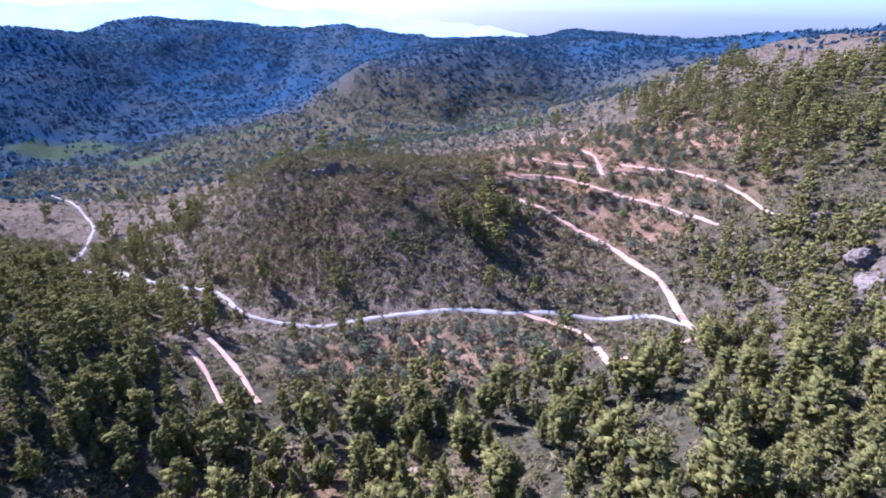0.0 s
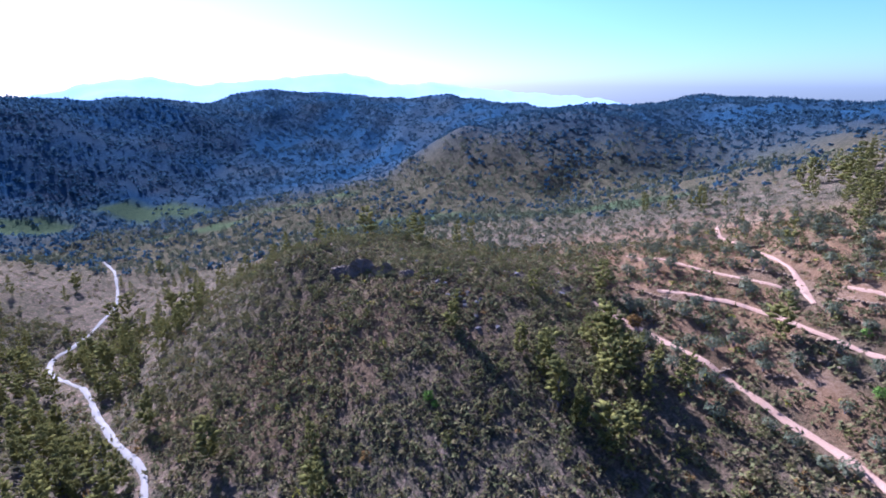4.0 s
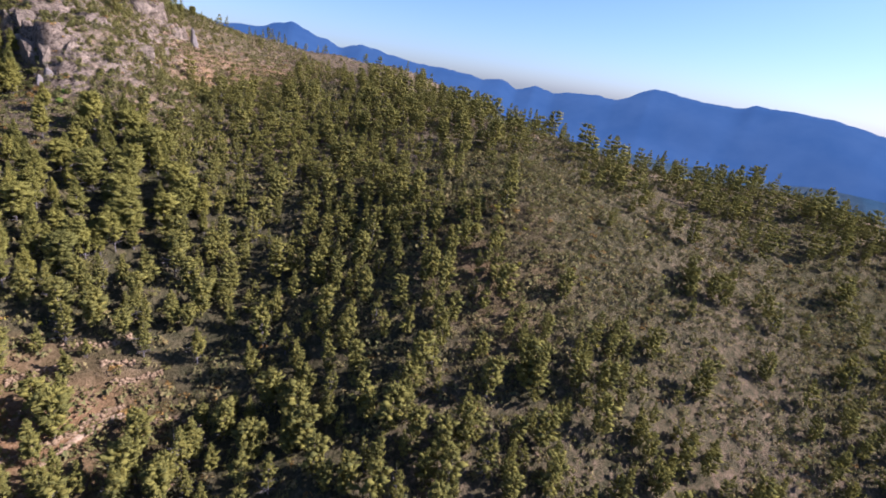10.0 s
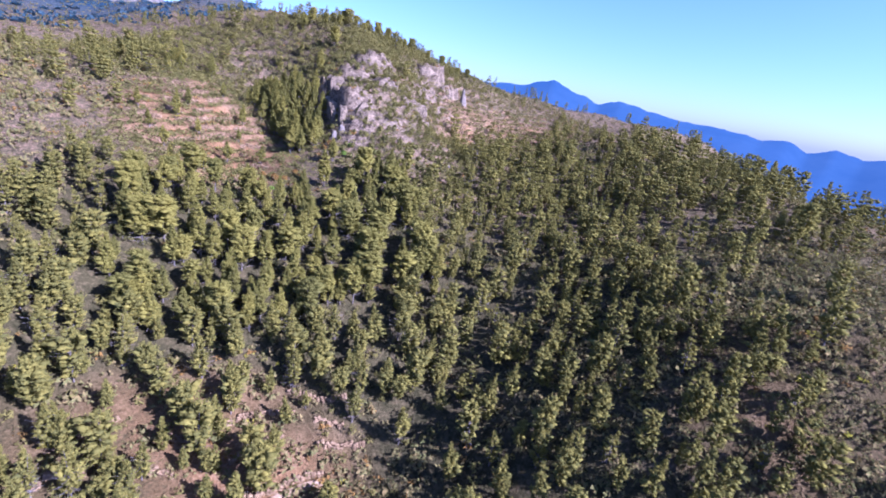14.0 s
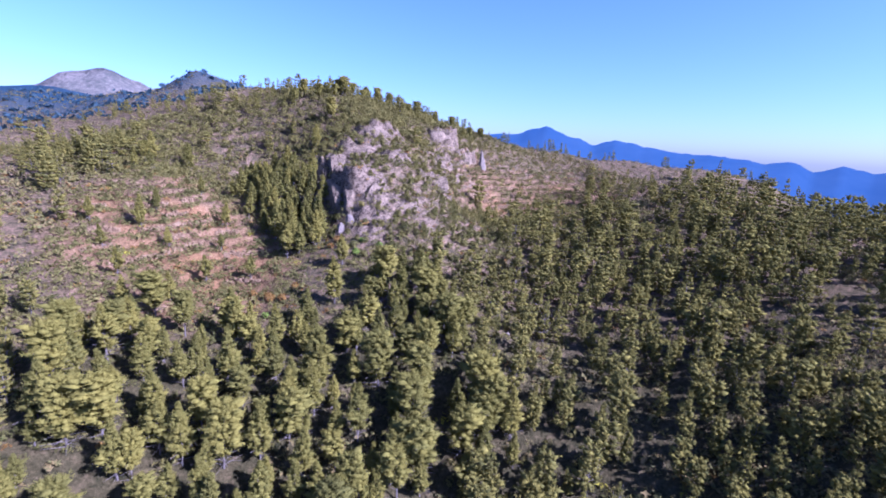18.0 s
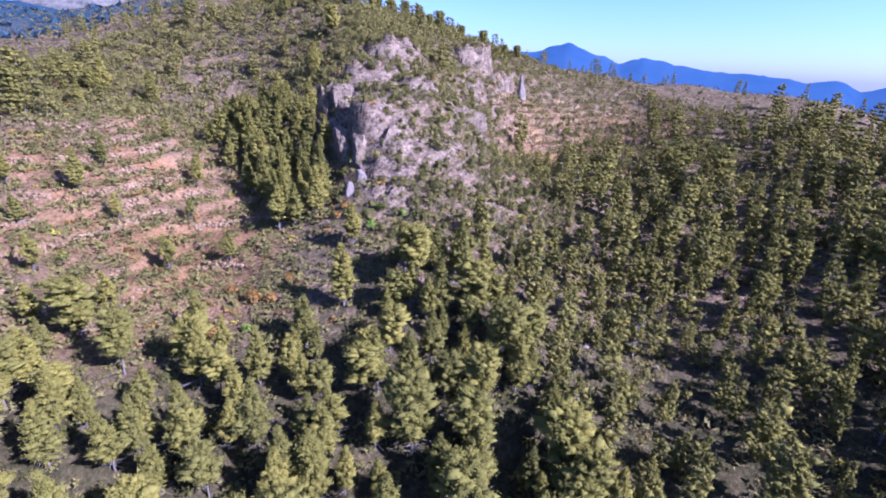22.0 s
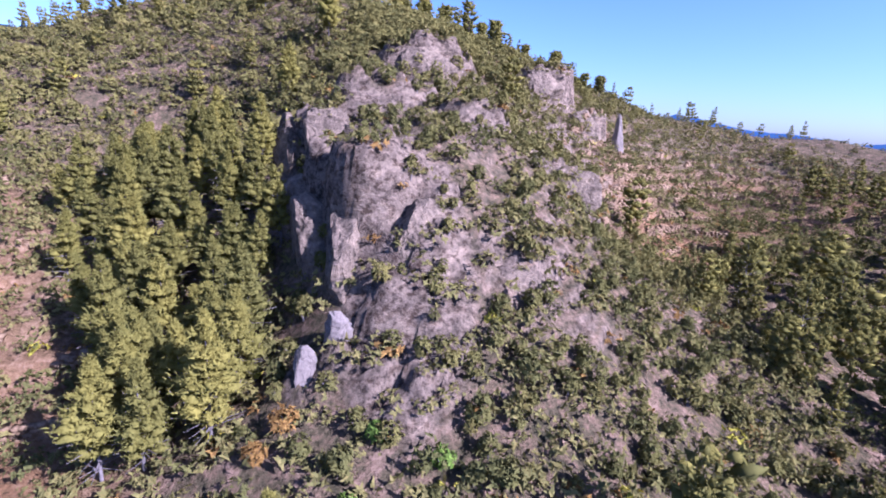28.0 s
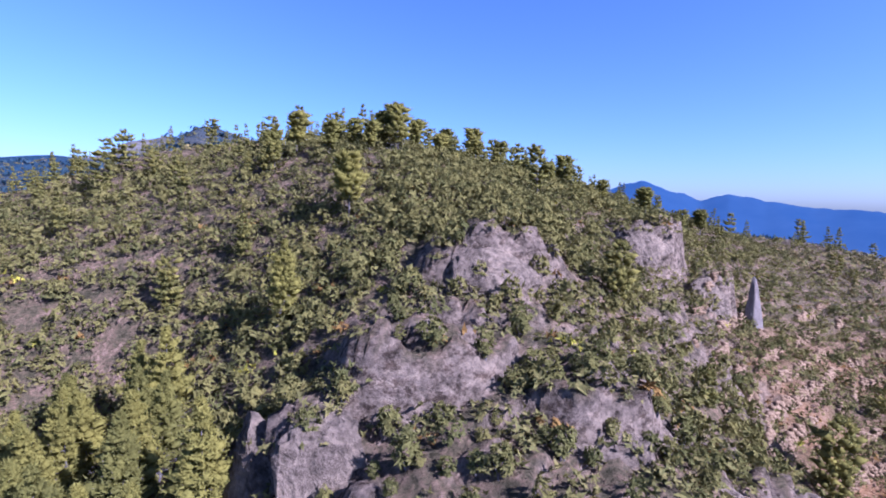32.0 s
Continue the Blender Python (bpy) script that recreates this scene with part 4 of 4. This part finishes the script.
terrace_walls((-88, -125, -3, 5), (36, 56), terraced, "half-collapsed pinkish dry-stone terrace wall", "terrace walls below the summit", 5)
terrace_walls((-330, -150, -178, -55), (41, 54), terraced, "low dry-stone terrace wall between old fields", "terrace walls beside the crag", 6)
terrace_walls((-105, 90, -10, 140), (20, 32), terraced, "pale sunlit dry-stone terrace wall in the pine wood", "terrace walls in the wood", 8)
terrace_walls((40, 270, 170, 390), (25, 42), terraced, "low dry-stone wall of an olive terrace", "olive terrace walls", 9)

# ---- single plants ----


def round_crown(r, count, width, tall, leaf, blades, low=0.3):
    c = r.normal(size=(count, 3))
    c /= np.linalg.norm(c, axis=1, keepdims=True)
    c *= r.uniform(0.55, 1.0, (count, 1))
    c = c * (width, width, tall * 0.5) + (0, 0, tall * (0.5 + low))
    return tufts(r, c, r.uniform(0.7, 1.3, count) * leaf, blades, 0.45)


def stems(r, count, tall, reach, thick):
    co, faces = [], []
    for q in range(count):
        a = 6.283 * q / count + r.uniform(-0.4, 0.4)
        mid_p = np.array((math.cos(a) * reach * 0.35, math.sin(a) * reach * 0.35, tall * 0.5))
        limb(co, faces, (0, 0, -0.4), mid_p, thick, thick * 0.7)
        limb(co, faces, mid_p, (math.cos(a) * reach, math.sin(a) * reach, tall), thick * 0.7, thick * 0.3)
    return np.array(co), np.array(faces)


r = np.random.default_rng(11)
olive_kinds = []
for k in range(4):
    olive_kinds.append([("trunk", mesh_of("trunk", stems(r, 3, 1.9, 0.9, 0.16), BARK)), ("crown", mesh_of("crown", round_crown(r, 70, 1.9, 2.3, 0.5, 5, 0.45), OLIVE))])
groves = even(r, (-85, 158, 55, 206), 7.6, lambda x, y: np.where(road_gap(x, y) > 4, np.clip(3 * blob(x, y, -15, 184, 66, 22, -5), 0, 0.93), 0))
fields = even(r, (40, 225, 190, 400), 8.0, lambda x, y: np.where(road_gap(x, y) > 3.5, np.clip(3 * blob(x, y, 105, 310, 75, 85), 0, 0.8), 0))
for i, (x, y, z) in enumerate(groves):
    planted("olive_tree", olive_kinds[i % 4], x, y, r.uniform(1.25, 1.85), r.uniform(0, 6.3), "grey-green round olive tree on reddish soil", "olive tree", "olives in the grove by the road", 0.1)
for i, (x, y, z) in enumerate(fields):
    planted("olive_tree", olive_kinds[i % 4], x, y, r.uniform(1.0, 1.7), r.uniform(0, 6.3), "grey-green olive tree on an orange terrace", "olive tree", "olives on the terraces", 0.1)
p = even(r, (-140, 352, 200, 560), 6.5, lambda x, y: np.clip(1.6 * blob(x, y, 20, 450, 170, 110), 0, 0.85))
joined("olive_plantation", [round_crown(r, 16, 1.9, 2.4, 0.75, 4, 0.35) for _ in range(5)], p, r.uniform(0.8, 1.4, len(p)), r.uniform(0, 6.3, len(p)), OLIVE, "distant rows of olive and almond trees on the plateau", "olive trees")

juniper_kinds = []
for k in range(4):
    w = r.uniform(0.75, 1.1)
    juniper_kinds.append([("stem", mesh_of("stem", stems(r, 4, 0.9, 0.5, 0.06), BARK)), ("crown", mesh_of("crown", round_crown(r, 60, w, r.uniform(1.6, 2.3), 0.34, 6, 0.12), BUSH))])
spots = even(r, (-205, -145, -95, 5), 2.8, lambda x, y: np.clip(1.5 * blob(x, y, -145, -70, 62, 78), 0, 0.8) * np.where(wave_noise(x, y, 11, 91) > -0.35, 0.85, 0.2) * (1 - 0.5 * lookup(BARE, x, y)))
spots = spots[np.argsort(np.hypot(spots[:, 0] + 118, spots[:, 1] + 40))]
joined("juniper_scrub", [round_crown(r, 26, 0.9, 1.9, 0.45, 5, 0.12) for _ in range(4)], spots[300:], r.uniform(0.9, 2.0, len(spots) - 300), r.uniform(0, 6.3, len(spots) - 300), BUSH, "dark juniper bushes on the crag's ledges", "bushes")
for i, (x, y, z) in enumerate(spots[:300]):
    planted("juniper_bush", juniper_kinds[i % 4], x, y, r.uniform(0.8, 1.9), r.uniform(0, 6.3), "dark green juniper bush rooted in the rock", "bush", "junipers on the crag", 0.15)
bush_shape = [("stem", mesh_of("stem", stems(r, 5, 1.0, 0.8, 0.07), BARK))]
for material, label, places in (
    (GOLD, "bright yellow-green flowering bush among scrub", ((-63, -5, 1.7), (-61, -8, 1.2), (20, 300, 1.0))),
    (RUST, "rust-brown bush with dry leaves", ((-75, -8, 1.8), (-79, -6, 1.5), (-70, -14, 1.4), (-84, -12, 1.3), (-103, -33, 1.6), (-100, -31, 1.3), (-66, 2, 1.6), (42, 297, 2.4))),
    (FRESH, "fresh bright green leafy bush", ((-73, 2, 1.1), (-24, 257, 1.5), (-22, 255, 1.1), (104, 282, 1.5), (96, 262, 1.8), (-112, -28, 1.2), (-108, -22, 1.4), (-118, -24, 1.3)))):
    me = mesh_of("crown", round_crown(r, 80, 1.1, 1.6, 0.36, 6, 0.1), material)
    for x, y, s in places:
        planted("bush", bush_shape + [("crown", me)], x, y, s, x, label, "bush", "", 0.1)
grown = []
for _ in range(6):
    grown.append(round_crown(r, 22, 1.4, 2.2, 0.5, 4, 0.1))
p = even(r, (-330, -190, 235, 380), 5.6, lambda x, y: np.where(road_gap(x, y) > 4, (0.5 + 0.3 * terraced(x, y) * (y < 30) + 0.45 * np.clip(2 * blob(x, y, -120, -145, 130, 45), 0, 1)) * (1 - lookup(BARE, x, y)) * (1 - 0.6 * np.clip(2 * olive_ground(x, y), 0, 1)), 0))
near_p, p = p[by_crag(p[:, 0], p[:, 1])], p[~by_crag(p[:, 0], p[:, 1])]
joined("mastic_scrub", [round_crown(r, 34, 1.3, 1.9, 0.36, 4, 0.1) for _ in range(6)], near_p, r.uniform(0.9, 1.9, len(near_p)), r.uniform(0, 6.3, len(near_p)), BUSH, "mastic and kermes oak bushes below the crag", "bushes")
oaks = even(r, (-260, -215, 20, -100), 4.0, lambda x, y: np.clip(2.2 * np.maximum(blob(x, y, -110, -150, 150, 52), blob(x, y, -40, -125, 60, 40)), 0, 0.75) * (1 - lookup(BARE, x, y)) * (1 - 0.8 * terraced(x, y)))
joined("oak_scrub", [round_crown(r, 26, 1.3, 1.8, 0.42, 4, 0.1) for _ in range(5)], oaks, r.uniform(1.2, 2.4, len(oaks)), r.uniform(0, 6.3, len(oaks)), BUSH, "green kermes oak thicket on the summit slope", "bushes")
joined("tall_scrub", grown, p, r.uniform(0.8, 1.7, len(p)), r.uniform(0, 6.3, len(p)), BUSH, "taller kermes oak and mastic bushes", "bushes")

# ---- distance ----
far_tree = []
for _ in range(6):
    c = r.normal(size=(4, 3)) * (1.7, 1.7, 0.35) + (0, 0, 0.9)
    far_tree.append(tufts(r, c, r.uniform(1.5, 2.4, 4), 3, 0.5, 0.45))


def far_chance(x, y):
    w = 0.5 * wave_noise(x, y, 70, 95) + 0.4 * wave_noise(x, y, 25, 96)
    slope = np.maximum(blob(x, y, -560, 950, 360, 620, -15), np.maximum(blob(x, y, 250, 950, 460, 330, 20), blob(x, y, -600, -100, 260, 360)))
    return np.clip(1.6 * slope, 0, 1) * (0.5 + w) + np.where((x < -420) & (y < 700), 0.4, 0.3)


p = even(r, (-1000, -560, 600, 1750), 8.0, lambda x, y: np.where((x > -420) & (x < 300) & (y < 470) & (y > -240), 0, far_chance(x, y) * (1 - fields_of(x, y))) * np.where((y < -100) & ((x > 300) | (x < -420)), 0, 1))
joined("far_woods", far_tree, p, r.uniform(0.9, 1.9, len(p)), r.uniform(0, 6.3, len(p)), HAZE_NEEDLES, "pine woods on the distant hills", "woods")
p = even(r, (-420, 470, 260, 760), 6.5, lambda x, y: np.where(road_gap(x, y) > 4, 0.65 + 0.4 * wave_noise(x, y, 40, 97), 0) * (1 - 0.9 * fields_of(x, y)) * np.where(height(x, y) < 85, 1, 0.4))
joined("valley_trees", [round_crown(r, 10, 1.9, 3.0, 0.9, 4, 0.2) for _ in range(4)], p, r.uniform(0.9, 1.8, len(p)), r.uniform(0, 6.3, len(p)), OLIVE, "almond and olive trees of the valley fields", "orchard trees")
p = even(r, (-420, -560, 300, 470), 6.4, lambda x, y: np.where((x > -330) & (x < 235) & (y > -180) & (y < 380), 0, np.where(road_gap(x, y) > 3, 0.75, 0)))
joined("outer_scrub", bushes, p, r.uniform(1.0, 2.8, len(p)), r.uniform(0, 6.3, len(p)), SCRUB, "low scrub on the outer slopes", "scrub")


# Haze over the far ranges is put into the material as its own glow.
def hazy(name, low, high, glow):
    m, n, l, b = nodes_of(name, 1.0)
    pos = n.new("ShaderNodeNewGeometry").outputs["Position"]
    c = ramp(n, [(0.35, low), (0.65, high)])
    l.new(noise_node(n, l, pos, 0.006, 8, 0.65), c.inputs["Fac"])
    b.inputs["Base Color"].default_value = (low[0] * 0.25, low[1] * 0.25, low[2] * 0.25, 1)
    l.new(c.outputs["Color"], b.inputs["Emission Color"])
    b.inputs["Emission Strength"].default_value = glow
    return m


def range_of_hills(name, profile, distance, depth, material, label, seed):
    """A far ridge round the place: crest by heading and height angle, slopes falling to both sides."""
    az = np.arange(profile[0][0], profile[-1][0] + 0.01, 0.35)
    el = np.interp(az, [a for a, e in profile], [e for a, e in profile])
    ragged = distance * np.radians(0.12 * wave_noise(az * 10, az * 0, 11, seed) + 0.05 * wave_noise(az * 10, az * 0, 4, seed + 1))
    crest = 182 + distance * np.tan(np.radians(el))
    steps = np.linspace(-1, 1, 37)
    co = np.empty((len(steps), len(az), 3))
    for k, s in enumerate(steps):
        d = distance + s * depth * (1 + 0.12 * wave_noise(az * 10, az * 0 + s * 30, 25, seed + 2) * (1 - abs(s)))
        spurs = (1 - abs(s)) * abs(s) * 4
        z = -40 + (crest + 40) * (1 - abs(s)) ** 1.15 + ragged * (1 - abs(s)) ** 5 
        x, y = -50 - np.sin(np.radians(az)) * d, 150 + np.cos(np.radians(az)) * d
        z = z + spurs * depth * (0.06 * wave_noise(x, y, 330, seed + 3) + 0.035 * wave_noise(x, y, 150, seed + 4))
        co[k, :, 0], co[k, :, 1], co[k, :, 2] = x, y, z
    k = (np.arange(len(steps) - 1)[:, None] * len(az) + np.arange(len(az) - 1)[None]).ravel()
    quads = np.stack([k, k + 1, k + len(az) + 1, k + len(az)], 1)
    return tagged(quick(name, co.reshape(-1, 3), quads, material, True), label, "mountain range", kind="structure")


range_of_hills("backdrop", [(-60, -3.2), (-20, -2.8), (-12, -1.3), (-5, -0.8), (1.7, -0.3), (6.3, 0.3), (9.6, -0.1), (12.7, 0.6), (15.8, 1.2), (20, 0.8), (24, 0.5), (30, -0.1), (33, 0.1), (34.5, 0.6), (40, 0), (43, -0.9), (46, -1.5), (60, -1.5), (67, -0.6), (74, -0.4), (83, -0.4), (95, -1)], 3900, 700, hazy("pale_haze_glow", (0.33, 0.45, 0.63), (0.37, 0.49, 0.67), 0.62), "pale hazy mountains on the horizon", 201)
range_of_hills("backdrop_hills", [(48, -5), (57, -3.6), (60, -2.6), (65, -2.4), (69, -2.2), (75, -1.7), (80, -0.9), (82.8, -0.7), (84.4, 0.3), (88.5, 0.95), (94.8, 1.5), (96.5, 0.95), (99.3, 1.1), (104.5, 1.7), (108, 0.1), (111, 0.3), (115, -0.2), (117, 0.3), (119, -0.5), (120.7, 0.5), (123, 0.2), (126, 0.6), (130, 0.8), (137, 1.8), (139.2, 1.3), (142, 2.2), (144.7, 3.1), (148, 2.1), (156, 1.5), (170, 2.0), (190, 2.0), (204, 2), (220, 2), (240, 1)], 2100, 800, hazy("blue_haze_glow", (0.028, 0.068, 0.155), (0.04, 0.084, 0.175), 0.62), "mountain range behind the valley, glowing haze blue", 211)

GREY_SLOPE = mineral("grey_mountain", [(0.36, (0.05, 0.06, 0.06)), (0.48, (0.1, 0.1, 0.095)), (0.58, (0.17, 0.155, 0.145)), (0.7, (0.26, 0.235, 0.22))], 0.012, 0.09, 1.0, 6.0)
range_of_hills("grey_mountain", [(176, 0), (182, 2.5), (187.6, 5.2), (190, 6.1), (193.4, 5.4), (195, 4.2), (198, 3.2), (206, 1.5), (214, -1)], 1500, 600, GREY_SLOPE, "bare grey rocky mountain with sparse scrub", 221)


def house(x, y, w, d, h, turn, white):
    root = new("house")
    root.matrix_basis = pose(x, y, float(height(x, y)[0]), 0, 0, turn)
    shell = np.array([(sx * w, sy * d, z) for z in (-2, h) for sx, sy in ((-1, -1), (1, -1), (1, 1), (-1, 1))])
    box = np.array([(0, 3, 2, 1), (4, 5, 6, 7), (0, 1, 5, 4), (1, 2, 6, 5), (2, 3, 7, 6), (3, 0, 4, 7)])
    wall = quick("wall", shell, box, PLASTER if white else PALE_STONE)
    e = 1.08
    roof = quick("roof", np.array([(-w * e, -d * e, h), (w * e, -d * e, h), (w * e, d * e, h), (-w * e, d * e, h), (-w * e, 0, h + d * 0.5), (w * e, 0, h + d * 0.5), (w * e, 0, h + d * 0.5), (-w * e, 0, h + d * 0.5)]), np.array([(0, 1, 5, 4), (2, 3, 7, 6), (0, 3, 2, 1), (1, 2, 6, 5), (3, 0, 4, 7)]), TILES)
    for ob in (wall, roof):
        ob.parent = root
    return tagged(root, "small white village house with a clay-tiled roof" if white else "small stone village house with a clay-tiled roof", "house", "houses of the far village")


PLASTER = mineral("white_plaster", [(0.3, (0.6, 0.57, 0.5)), (0.7, (0.8, 0.77, 0.7))], 0.1, 1.0, 0.1, 0.02)
TILES = mineral("clay_tiles", [(0.3, (0.3, 0.14, 0.08)), (0.7, (0.45, 0.24, 0.15))], 0.1, 1.0, 0.2, 0.05)
for i in range(26):
    a, far = radians(r.uniform(66.5, 73.5)), r.uniform(1010, 1150)
    house(-35 - math.sin(a) * far, 246 + math.cos(a) * far, r.uniform(4, 9), r.uniform(4, 6), r.uniform(4, 9), r.uniform(0, 180), i % 3 > 0)
